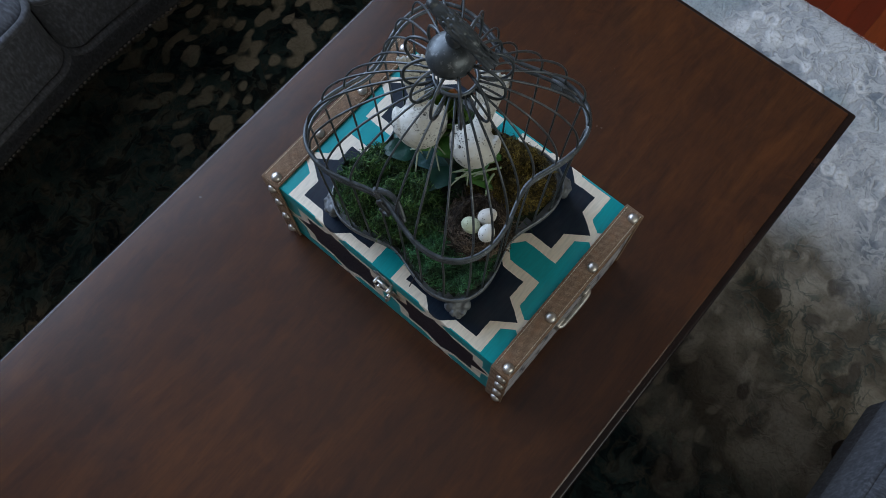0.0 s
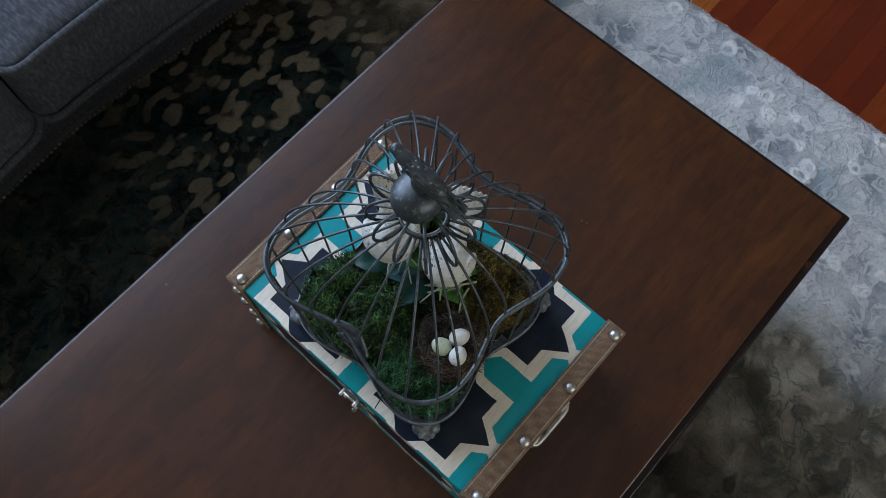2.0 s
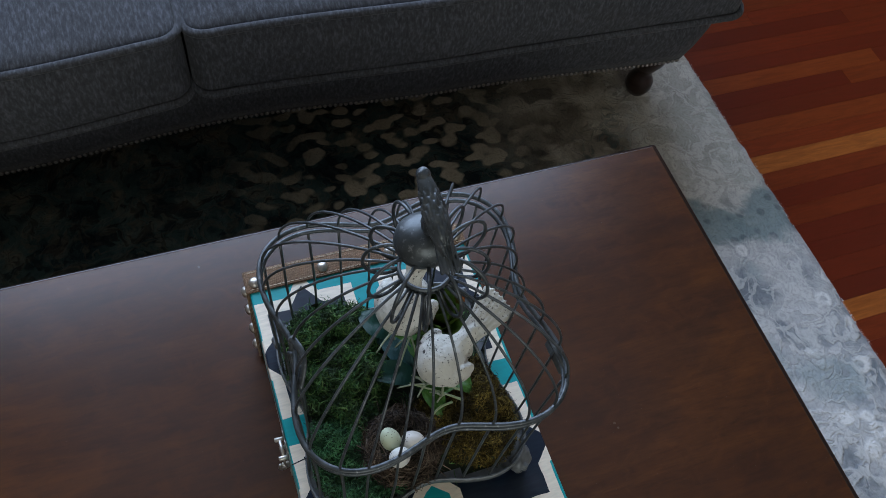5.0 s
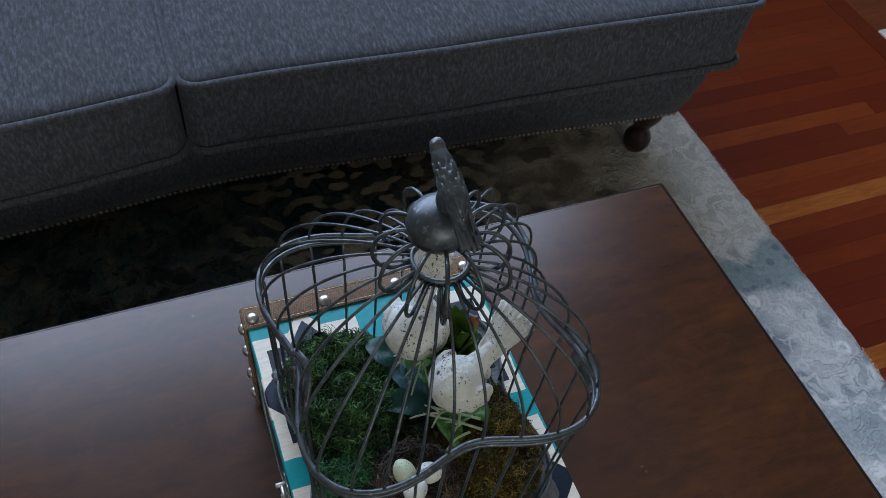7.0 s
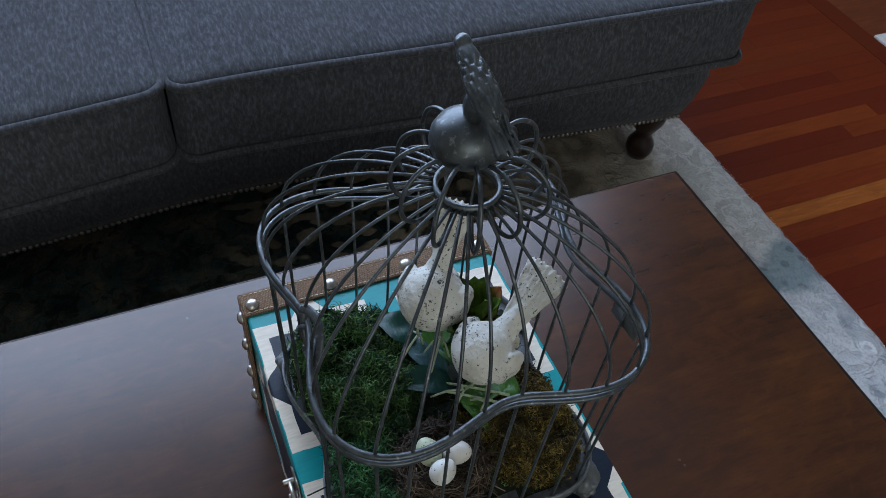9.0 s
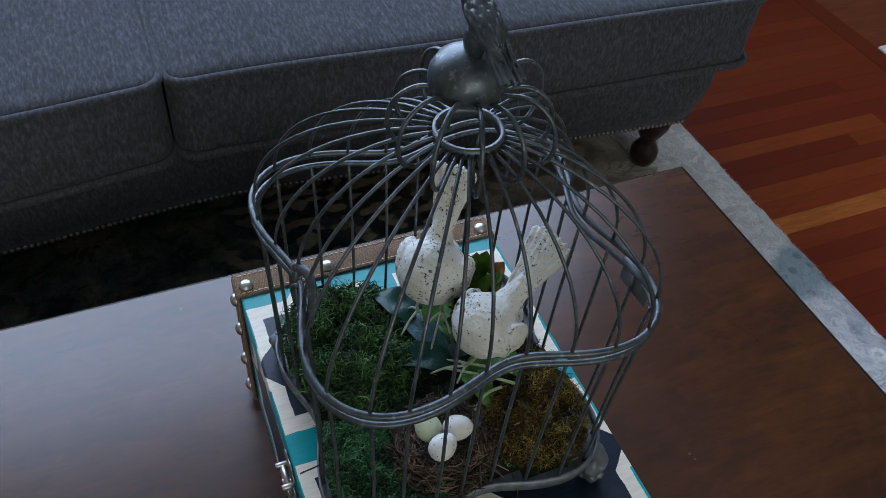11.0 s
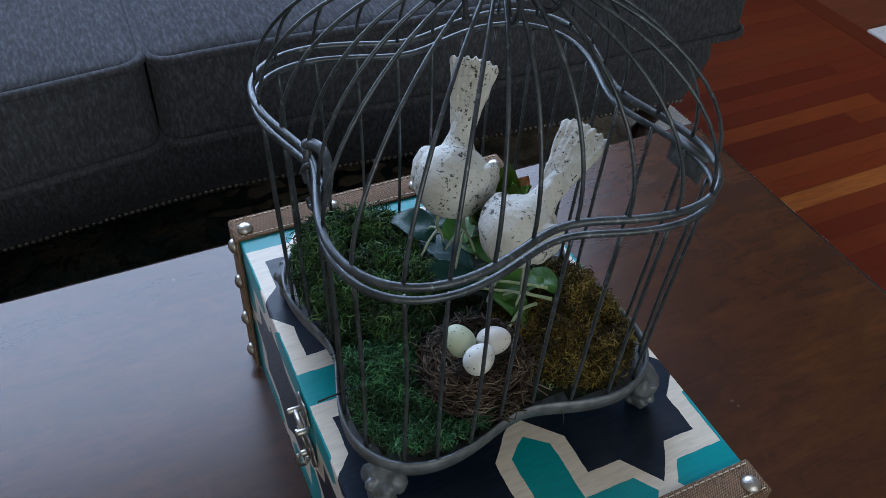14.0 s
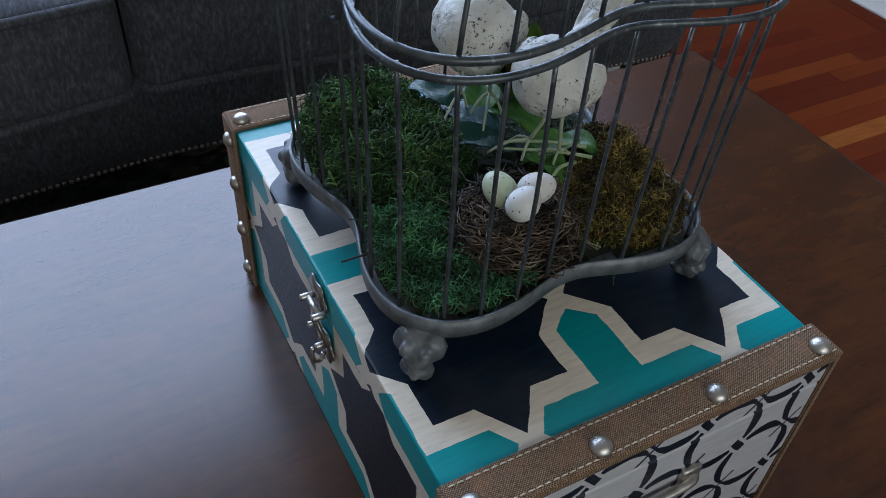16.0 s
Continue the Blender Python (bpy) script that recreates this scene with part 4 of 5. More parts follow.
    tube(bm, spline([(BX1 + 0.002, 0.084, 0.538), (BX1 + 0.0055, 0.090, 0.537), (BX1 + 0.006, 0.113, 0.536), (BX1 + 0.0055, 0.136, 0.537), (BX1 + 0.002, 0.142, 0.538)], 6), 0.0030, 10)
    part("bar", bm, M_NICKEL, h)


keepsake_box()

# ---- bird cage ----
CX, CY = 0.172, 0.101
BASE_Z, BAND_Z, RING_Z = 0.631, 0.781, 0.876
NX, NY = 0.180, 0.102


def fused(ob, voxel):
    """Melts overlapping forms into one cast skin."""
    mod = ob.modifiers.new("cast", "REMESH")
    mod.mode, mod.voxel_size, mod.use_smooth_shade = "VOXEL", voxel, True
    return ob


def lobed(t, scale=1.0):
    """The four-lobed plan of the cage."""
    r = (0.1108 - 0.0188 * math.cos(4 * t)) * scale
    return Vector((CX + r * math.cos(t), CY + r * math.sin(t), 0))


def even_angles(n, scale=1.0, phase=0.0):
    """n angles at even steps along the lobed plan."""
    fine = [math.tau * k / 1440 for k in range(1441)]
    cum = [0.0]
    for a, b in zip(fine, fine[1:]):
        cum.append(cum[-1] + (lobed(b, scale) - lobed(a, scale)).length)
    out, j = [], 0
    for k in range(n):
        want = cum[-1] * ((k + phase) / n)
        while cum[j + 1] < want:
            j += 1
        out.append(fine[j])
    return out


def birdcage():
    c = thing("birdcage", (CX, CY, BZ1 + 0.0005), "grey metal wire birdcage with four lobes, standing on the painted box", "birdcage")
    N = 30
    fine = even_angles(N * 20, phase=0.0)
    angles = [fine[int(20 * (k + 0.34 + 0.36 * math.exp(-((k - 25.4) / 1.7) ** 2))) % 600] for k in range(N)]
    loop = even_angles(160)
    # tray: floor and rim
    bm = bmesh.new()
    top = [bm.verts.new(lobed(t, 0.955) + Vector((0, 0, BASE_Z + 0.001))) for t in loop]
    bot = [bm.verts.new(lobed(t, 0.955) + Vector((0, 0, BASE_Z - 0.001))) for t in loop]
    bm.faces.new(top)
    bm.faces.new(bot[::-1])
    for k in range(160):
        bm.faces.new((bot[k], bot[(k + 1) % 160], top[(k + 1) % 160], top[k]))
    tray = part("tray", bm, M_CAST, c, smooth=False)
    bm = bmesh.new()
    rings = []
    for s, z in ((0.955, BASE_Z - 0.0045), (0.972, BASE_Z - 0.0045), (0.975, BASE_Z + 0.0065), (0.958, BASE_Z + 0.0065)):
        rings.append([bm.verts.new(lobed(t, s) + Vector((0, 0, z))) for t in loop])
    for a, b in zip(rings, rings[1:] + rings[:1]):
        for k in range(160):
            bm.faces.new((a[k], a[(k + 1) % 160], b[(k + 1) % 160], b[k]))
    part("rim", bm, M_CAST, tray)
    # double shoulder band: top of the body and foot of the lid
    for name, z, sc, r in (("body_band", BAND_Z - 0.0046, 1.0, 0.0019), ("lid_band", BAND_Z + 0.0040, 1.005, 0.0021)):
        bm = bmesh.new()
        tube(bm, [lobed(t, sc) + Vector((0, 0, z + 0.0010 * math.sin(3 * t + 1))) for t in loop], r, 8, True)
        part(name, bm, M_IRON, c)
    # upright wires
    rnd = random.Random(3)
    for t in angles:
        bm = bmesh.new()
        a, b = lobed(t, 0.938), lobed(t, 0.985)
        j = Vector((rnd.uniform(-1, 1), rnd.uniform(-1, 1), 0)) * 0.0012
        pts = [a + Vector((0, 0, BASE_Z)), a.lerp(b, 0.5) + j + Vector((0, 0, (BASE_Z + BAND_Z) / 2)), b + Vector((0, 0, BAND_Z - 0.005))]
        tube(bm, spline(pts, 4), 0.00112, 6, flat=1.25)
        part("wire", bm, M_IRON, c)
    # dome wires up to the neck ring
    for t in angles:
        foot = lobed(t, 0.995) - Vector((CX, CY, 0))
        r1, ang = foot.length, math.atan2(foot.y, foot.x)
        bm = bmesh.new()
        pts = []
        for k in range(15):
            p = math.pi / 2 * k / 14
            rr = 0.0180 + (r1 - 0.0180) * math.cos(p) ** 1.26
            k1 = math.sin(p)
            pts.append((CX + (NX - CX) * k1 + rr * math.cos(ang), CY + (NY - CY) * k1 + rr * math.sin(ang), BAND_Z + 0.004 + (RING_Z - BAND_Z - 0.004) * math.sin(p)))
        tube(bm, pts, 0.00108, 6)
        part("dome_wire", bm, M_IRON, c)
    # neck ring
    bm = bmesh.new()
    rings = []
    for r, z in ((0.0168, -0.003), (0.0192, -0.003), (0.0192, 0.003), (0.0168, 0.003)):
        rings.append([bm.verts.new((NX + r * math.cos(math.tau * k / 40), NY + r * math.sin(math.tau * k / 40), RING_Z + z)) for k in range(40)])
    for a, b in zip(rings, rings[1:] + rings[:1]):
        for k in range(40):
            bm.faces.new((a[k], a[(k + 1) % 40], b[(k + 1) % 40], b[k]))
    part("neck_ring", bm, M_IRON, c)
    # curled loops between neck ring and finial
    prof = [(0.0060, 0.0215), (0.0160, 0.0285), (0.0300, 0.0310), (0.0425, 0.0220), (0.0460, 0.0060), (0.0400, -0.0060), (0.0290, -0.0085), (0.0190, -0.0010)]
    for k in range(12):
        a = math.tau * (k + 0.4) / 12 + rnd.uniform(-0.06, 0.06)
        s = rnd.uniform(0.92, 1.06)
        bm = bmesh.new()
        tube(bm, spline([(NX + r * s * math.cos(a), NY + r * s * math.sin(a), RING_Z + z * s) for r, z in prof], 5), 0.00135, 6)
        part("loop", bm, M_IRON, c)
    # finial: domed ball with a small perched bird
    bm = bmesh.new()
    lathe(bm, (NX - 0.003, NY - 0.003, RING_Z + 0.0240), [(0.004, 0), (0.0145, 0.0003), (0.0186, 0.0028), (0.0198, 0.0078), (0.0190, 0.0135), (0.0156, 0.0195), (0.0098, 0.0236), (0.002, 0.0252)], 28)
    ball_part = part("finial_ball", bm, M_IRON, c)
    bm = bmesh.new()
    tilt = Matrix.Translation((0.1815, 0.1020, 0.9425)) @ Matrix.Rotation(radians(2), 4, "Z") @ Matrix.Rotation(radians(21), 4, "Y")

    def plume(x, a, rx, ry, long):
        """One feather lying back along the body, at an angle a round it."""
        m = tilt @ Matrix.Translation((x, rx * math.sin(a), rx * 1.12 * math.cos(a))) @ Matrix.Rotation(-a, 4, "X") @ Matrix.Rotation(radians(8), 4, "Y")
        ball(bm, m @ Matrix.Diagonal((long, ry, 0.0017, 1)), 10, 6)

    ball(bm, tilt @ Matrix.Diagonal((0.0215, 0.0070, 0.0082, 1)), 24, 16)
    ball(bm, tilt @ Matrix.Translation((-0.0175, 0, 0.0015)) @ Matrix.Diagonal((0.0115, 0.0056, 0.0064, 1)), 16, 12)
    ball(bm, tilt @ Matrix.Translation((-0.0262, 0, 0.0030)) @ Matrix.Diagonal((0.0052, 0.0046, 0.0050, 1)), 16, 12)
    for i in range(9):
        x = -0.020 + 0.0043 * i
        wide = 0.0068 * math.sqrt(max(0.12, 1 - (x / 0.024) ** 2))
        for j in range(-2, 3):
            plume(x + 0.0010 * (j % 2), 0.60 * j + 0.30 * (i % 2), wide, 0.0014, 0.0056)
    # folded wing tips, then the narrow tail of long feathers
    for s in (-1, 1):
        for k in range(3):
            ball(bm, tilt @ Matrix.Translation((0.0100 + 0.002 * k, s * (0.0062 - 0.0012 * k), 0.0018 + 0.0015 * k)) @ Matrix.Rotation(radians(s * -8), 4, "Z") @ Matrix.Diagonal((0.0150, 0.0012, 0.0018, 1)), 14, 8)
    for k in range(-2, 3):
        box(bm, (0.012, -0.0009, -0.0018), (0.0385 - 0.0012 * abs(k), 0.0009, 0.0018), 0.0004, 1, tilt @ Matrix.Translation((0, k * 0.0021, 0.0012 - abs(k) * 0.0005)) @ Matrix.Rotation(radians(k * 1.5), 4, "Z"))
    ball(bm, Matrix.Translation((0.1785, 0.1005, 0.9300)) @ Matrix.Diagonal((0.0075, 0.0052, 0.0095, 1)), 12, 10)
    for v in bm.verts:
        v.co += 0.0005 * noise.noise_vector(v.co * 330)
    fused(part("finial_bird", bm, M_IRON, ball_part, "small cast metal bird with carved feathers"), 0.00055)
    # scrolled feet
    for k in range(4):
        t = math.pi / 4 + k * math.pi / 2
        d = Vector((math.cos(t), math.sin(t), 0))
        side = Vector((-d.y, d.x, 0))
        bm = bmesh.new()
        o = Vector((CX, CY, 0)) + d * 0.125
        lumps = ((-0.004, 0.000, 0.6230, 0.0125, 0.0085), (0.001, -0.0080, 0.6205, 0.0082, 0.0088), (0.001, 0.0080, 0.6205, 0.0082, 0.0088), (0.003, 0, 0.6160, 0.0105, 0.0100),
                 (0.0085, -0.0055, 0.6210, 0.0040, 0.0046), (0.0085, 0.0060, 0.6185, 0.0042, 0.0050), (0.001, 0, 0.6085, 0.0082, 0.0085), (0.004, -0.0045, 0.6040, 0.0062, 0.0058), (0.004, 0.0045, 0.6040, 0.0062, 0.0058),
                 (0.009, 0.000, 0.6055, 0.0040, 0.0045), (-0.001, 0, 0.6022, 0.0078, 0.0044))
        for a, b, z, r, h in lumps:
            b, r = b * 0.85, r * 0.86
            p = o + d * a + side * b
            ball(bm, Matrix.Translation((p.x, p.y, z)) @ Matrix.Diagonal((r, r, h, 1)), 12, 8)
        for v in bm.verts:
            v.co += 0.0014 * noise.noise_vector(v.co * 150) + 0.0007 * noise.noise_vector(v.co * 420)
        fused(part("foot", bm, M_CAST, c, "cast scroll foot"), 0.0011)
    # latch on the front waist, hinge on the back
    bm = bmesh.new()

    def near(deg, inward, z):
        p = lobed(math.radians(deg))
        return (p.x, p.y + inward, z)

    tube(bm, spline([near(266, 0.000, 0.7900), near(270, 0.0015, 0.7940), near(275, 0.0045, 0.7945), near(280, 0.0060, 0.7915), near(284, 0.0050, 0.7850), near(287, 0.003, 0.7800)], 5), 0.0030, 10, flat=0.6)
    tube(bm, spline([near(267, -0.001, 0.7880), near(271, -0.0010, 0.7840), near(276, 0.0010, 0.7790), near(281, 0.0030, 0.7790), near(286, 0.0030, 0.7790)], 5), 0.0024, 8)
    tube(bm, spline([near(268, -0.001, 0.7900), near(271, -0.0030, 0.7800), near(276, -0.0020, 0.7710), near(276, -0.0020, 0.7620), near(272, -0.0030, 0.7580), near(270, -0.0030, 0.7610)], 5), 0.0020, 8)
    tube(bm, spline([near(273, -0.002, 0.7860), near(270, -0.0045, 0.7800), near(272, -0.0040, 0.7735)], 4), 0.0018, 8)
    ball(bm, Matrix.Translation(near(267, 0.000, 0.7910)) @ Matrix.Scale(0.0032, 4), 10, 8)
    part("latch", bm, M_IRON, c, "twisted wire latch")
    h = lobed(math.radians(62))
    bm = bmesh.new()
    along = lobed(math.radians(64)) - lobed(math.radians(60))
    m = Matrix.Translation((h.x, h.y, 0.771)) @ Matrix.Rotation(math.atan2(along.y, along.x), 4, "Z")
    box(bm, (-0.014, -0.0010, -0.010), (0.014, 0.0006, 0.006), 0.0005, 1, m)
    box(bm, (-0.0095, -0.0016, -0.0065), (0.0095, 0.0012, 0.0035), 0.0005, 1, m)
    tube(bm, [m @ Vector((-0.014, 0, 0.007)), m @ Vector((0.014, 0, 0.007))], 0.0024, 8)
    part("hinge", bm, M_CAST, c, "small plate hinge")
    # small dark twig poking out over the tray rim
    bm = bmesh.new()
    q = lobed(math.radians(292), 0.975)
    tube(bm, [(q.x - 0.002, q.y + 0.004, BASE_Z + 0.010), (q.x + 0.002, q.y - 0.012, BASE_Z + 0.014)], 0.0006, 5)
    part("wire_end", bm, M_BACK, c, "small dark twig poking out past the rim")


birdcage()

# ---- inside the cage ----
def bird(name, body, r, tail_base, tail_tip, width, label, legs):
    """A painted bird ornament, one plain mesh."""
    bm = bmesh.new()
    body, a, b = Vector(body), Vector(tail_base), Vector(tail_tip)
    ball(bm, Matrix.Translation(body) @ Matrix.Diagonal((r, r, r * 0.96, 1)), 28, 20)
    d = (b - a).normalized()
    flat = Vector((d.x, d.y, 0)).normalized()
    side = Vector((-flat.y, flat.x, 0))
    up = d.cross(side)
    # shoulder into the tail
    tube(bm, spline([body + (a - body) * 0.45, a, a + (b - a) * 0.35], 5), [r * (0.62 - 0.046 * i) for i in range(11)], 14)
    # tail: one fanned blade with feather ridges and a ragged tip
    L = (b - a).length
    nu, nv = 28, 14
    for sgn in (1, -1):
        grid = []
        for i in range(nv + 1):
            f = i / nv
            half = width * (0.20 + 0.26 * f ** 1.3)
            row = []
            for k in range(nu + 1):
                u = -1 + 2 * k / nu
                tip = L * f * (1.0 - 0.07 * u * u + (0.022 * math.cos(7 * math.pi * u) if i == nv else 0))
                lift = sgn * (0.0020 + 0.0007 * math.cos(7 * math.pi * u)) - 0.003 * u * u * f
                row.append(bm.verts.new(a - d * 0.003 + d * tip + side * half * u + up * lift))
            grid.append(row)
        for r0, r1 in zip(grid, grid[1:]):
            for k in range(nu):
                q = (r0[k], r0[k + 1], r1[k + 1], r1[k])
                bm.faces.new(q if sgn < 0 else q[::-1])
        if sgn > 0:
            first = grid
    for i in range(nv):
        for k in (0, nu):
            q = (first[i][k], first[i + 1][k], grid[i + 1][k], grid[i][k])
            bm.faces.new(q if k == 0 else q[::-1])
    for k in range(nu):
        bm.faces.new((first[nv][k], first[nv][k + 1], grid[nv][k + 1], grid[nv][k]))
        bm.faces.new((first[0][k + 1], first[0][k], grid[0][k], grid[0][k + 1]))
    bmesh.ops.recalc_face_normals(bm, faces=bm.faces)
    # folded wings
    for s in (-1, 1):
        axes = Matrix((flat, side, (0, 0, 1))).transposed().to_4x4()
        m = Matrix.Translation(body + side * s * r * 0.84 + flat * r * 0.12 + Vector((0, 0, r * 0.02))) @ axes @ Matrix.Rotation(radians(-12), 4, "Y") @ Matrix.Rotation(radians(s * 6), 4, "Z")
        wing = ball(bm, m @ Matrix.Diagonal((r * 0.66, r * 0.27, r * 0.60, 1)), 28, 18)
        for v in wing:
            v.co += 0.0012 * noise.noise_vector(v.co * 260)
    # bowed head on the far side
    ball(bm, Matrix.Translation(body + flat * r * 0.95 - Vector((0, 0, r * 0.25))) @ Matrix.Scale(r * 0.52, 4), 16, 12)
    bmesh.ops.subdivide_edges(bm, edges=[e for e in bm.edges if e.calc_length() > 0.008], cuts=1)
    for v in bm.verts:
        v.co += 0.0011 * noise.noise_vector(v.co * 120) + 0.0005 * noise.noise_vector(v.co * 380)
    ob = fused(part(name, bm, M_BIRD), 0.0011)
    # melt the skin, then plant the thin legs and toes in the same mesh
    skin = bpy.data.meshes.new_from_object(ob.evaluated_get(bpy.context.evaluated_depsgraph_get()))
    ob.modifiers.clear()
    bm = bmesh.new()
    bm.from_mesh(skin)
    for f in bm.faces:
        f.material_index = 0
    whole = len(bm.faces)
    for top, split, toes in legs:
        top, split = Vector(top), Vector(split)
        tube(bm, spline([top + Vector((-0.002, 0.002, 0.006)), top, split], 4), 0.00115, 8)
        for toe in toes:
            toe = Vector(toe)
            mid = split.lerp(toe, 0.5) + Vector((0, 0, 0.0030))
            tube(bm, spline([split, mid, toe], 4), [0.00105 - 0.00004 * i for i in range(9)], 8)
    bm.faces.ensure_lookup_table()
    for f in bm.faces[whole:]:
        f.material_index = 1
    bm.to_mesh(ob.data)
    bm.free()
    ob.data.materials.append(M_LEG)
    for f in ob.data.polygons:
        f.use_smooth = True
    return tagged(ob, label, "bird ornament", "white birds in the cage")


M_LEG = make_leaf("pale_green_legs", (0.24, 0.275, 0.19), (0.37, 0.405, 0.29))


bird("bird_ornament", (0.122, 0.116, 0.702), 0.0255, (0.108, 0.127, 0.722), (0.094, 0.141, 0.776), 0.036, "chipped white painted bird ornament with raised tail",
     (((0.1338, 0.1006, 0.682), (0.1274, 0.1047, 0.668), ((0.1166, 0.1004, 0.658), (0.1384, 0.0874, 0.657), (0.1300, 0.1080, 0.657))),
      ((0.1394, 0.1171, 0.682), (0.1344, 0.1211, 0.668), ((0.1377, 0.1058, 0.657), (0.1588, 0.1029, 0.656), (0.1533, 0.1219, 0.657)))))
bird("bird_ornament", (0.179, 0.133, 0.700), 0.0235, (0.172, 0.155, 0.713), (0.157, 0.191, 0.753), 0.040, "chipped white painted bird ornament leaning low, tail raised",
     (((0.1890, 0.1232, 0.680), (0.1832, 0.1201, 0.664), ((0.1772, 0.0954, 0.658), (0.1712, 0.1139, 0.657), (0.1900, 0.1110, 0.656))),
      ((0.1946, 0.1317, 0.680), (0.1970, 0.1315, 0.661), ((0.1888, 0.1232, 0.656), (0.1994, 0.1268, 0.655), (0.1961, 0.1397, 0.656)))))


def egg(at, long, wide, turn, mat, label):
    bm = bmesh.new()
    lathe(bm, (0, 0, 0), [(0.0004, -long)] + [(wide * math.cos(a) * (1 - 0.10 * math.sin(a)), long * math.sin(a)) for a in (math.radians(d) for d in range(-78, 85, 12))] + [(0.0004, long)], 22,
          Matrix.Rotation(radians(turn[2]), 4, "Z") @ Matrix.Rotation(radians(turn[0]), 4, "Y"))
    ob = part("egg", bm, mat)
    ob.matrix_basis = Matrix.Translation(at)
    tagged(ob, label, "egg", "eggs in the nest")


egg((0.2255, 0.0735, 0.6735), 0.0104, 0.0086, (60, 0, 200), make_egg("pale_green_egg", (0.54, 0.59, 0.41)), "speckled pale green egg in the twig nest")
egg((0.2325, 0.0920, 0.6730), 0.0106, 0.0084, (62, 0, 60), make_egg("cream_egg", (0.66, 0.62, 0.56)), "speckled cream egg in the twig nest")
egg((0.2440, 0.0765, 0.6765), 0.0100, 0.0083, (55, 0, 100), make_egg("white_egg", (0.69, 0.68, 0.63)), "speckled white egg in the twig nest")


def mound_height(x, y, lumps):
    h = 0.0
    for cx, cy, rx, ry, hh in lumps:
        q = ((x - cx) / rx) ** 2 + ((y - cy) / ry) ** 2
        if q < 1:
            h = max(h, hh * math.sqrt(1 - q))
    return h * (0.92 + 0.55 * noise.noise((x * 55, y * 55, 4.0)))


def inside(x, y, scale=0.93):
    t = math.atan2(y - CY, x - CX)
    return math.hypot(x - CX, y - CY) < (0.1108 - 0.0188 * math.cos(4 * t)) * scale


def moss(name, lumps, count, mat, seed, length, label, thick=0.00045):
    """A mound of curled fibres over a core darkened for the shade between them."""
    rnd = random.Random(seed)
    bm = bmesh.new()
    x0, x1 = min(c[0] - c[2] for c in lumps), max(c[0] + c[2] for c in lumps)
    y0, y1 = min(c[1] - c[3] for c in lumps), max(c[1] + c[3] for c in lumps)
    n = 30
    grid = {}
    z = BASE_Z + 0.0012
    for j in range(n + 1):
        for i in range(n + 1):
            x, y = x0 + (x1 - x0) * i / n, y0 + (y1 - y0) * j / n
            h = mound_height(x, y, lumps)
            if h > 0 and inside(x, y):
                grid[i, j] = bm.verts.new((x, y, z + max(0.0, h - 0.003 + 0.003 * noise.noise((x * 90, y * 90, seed)))))
    for i, j in list(grid):
        q = [(i, j), (i + 1, j), (i + 1, j + 1), (i, j + 1)]
        if all(k in grid for k in q):
            bm.faces.new([grid[k] for k in q])
    verts, faces = [], []
    made = 0
    while made < count:
        x, y = rnd.uniform(x0, x1), rnd.uniform(y0, y1)
        h = mound_height(x, y, lumps)
        if h <= 0.001 or not inside(x, y, 0.89):
            continue
        made += 1
        e = 0.002
        nx = mound_height(x - e, y, lumps) - mound_height(x + e, y, lumps)
        ny = mound_height(x, y - e, lumps) - mound_height(x, y + e, lumps)
        nrm = Vector((nx, ny, 2 * e)).normalized()
        p = Vector((x, y, z + h - 0.002 + rnd.uniform(-0.001, 0.0015)))
        d = (nrm * rnd.uniform(0.15, 0.8) + Vector((rnd.gauss(0, 1), rnd.gauss(0, 1), rnd.gauss(0, 0.6))).normalized()).normalized()
        L = length * rnd.uniform(0.5, 1.3)
        pts = [p]
        for s in range(6):
            d = (d + 0.95 * Vector((rnd.gauss(0, 1), rnd.gauss(0, 1), rnd.gauss(0, 0.8))).normalized() - nrm * 0.10 * s).normalized()
            pts.append(pts[-1] + d * L / 6)
        w = thick * rnd.uniform(0.7, 1.5)
        base = len(verts)
        for s, q in enumerate(pts):
            k = w * (1 - 0.11 * s)
            a = d.orthogonal().normalized() * k
            b = d.cross(a).normalized() * k
            verts += [q + a, q - a * 0.5 + b * 0.87, q - a * 0.5 - b * 0.87]
        for s in range(6):
            for c in range(3):
                i0, i1 = base + s * 3 + c, base + s * 3 + (c + 1) % 3
                faces.append((i0, i1, i1 + 3, i0 + 3))
    me = bpy.data.meshes.new(name)
    core_n = len(bm.verts)
    bm.verts.index_update()
    cv = [v.co.copy() for v in bm.verts]
    cf = [tuple(v.index for v in f.verts) for f in bm.faces]
    bm.free()
    me.from_pydata([tuple(v) for v in cv + verts], [], cf + [tuple(i + core_n for i in f) for f in faces])
    me.materials.append(mat)
    me.materials.append(M_SHADE_CORE)
    for f in range(len(cf)):
        me.polygons[f].material_index = 1
    me.update()
    return tagged(new(name, me), label, "moss", kind="stuff")


# near-black colour for the shade deep between moss fibres and nest twigs
M_SHADE_CORE = make_plain("shade_dark_core", (0.014, 0.020, 0.009), 0.95, 0, 0.3, 80)
G1 = make_strand("forest_moss", (0.009, 0.031, 0.011), (0.032, 0.094, 0.026), (0.070, 0.175, 0.046), (0.16, 0.26, 0.085))
G2 = make_strand("bright_moss", (0.015, 0.065, 0.027), (0.036, 0.130, 0.050), (0.068, 0.205, 0.078), (0.12, 0.29, 0.125))
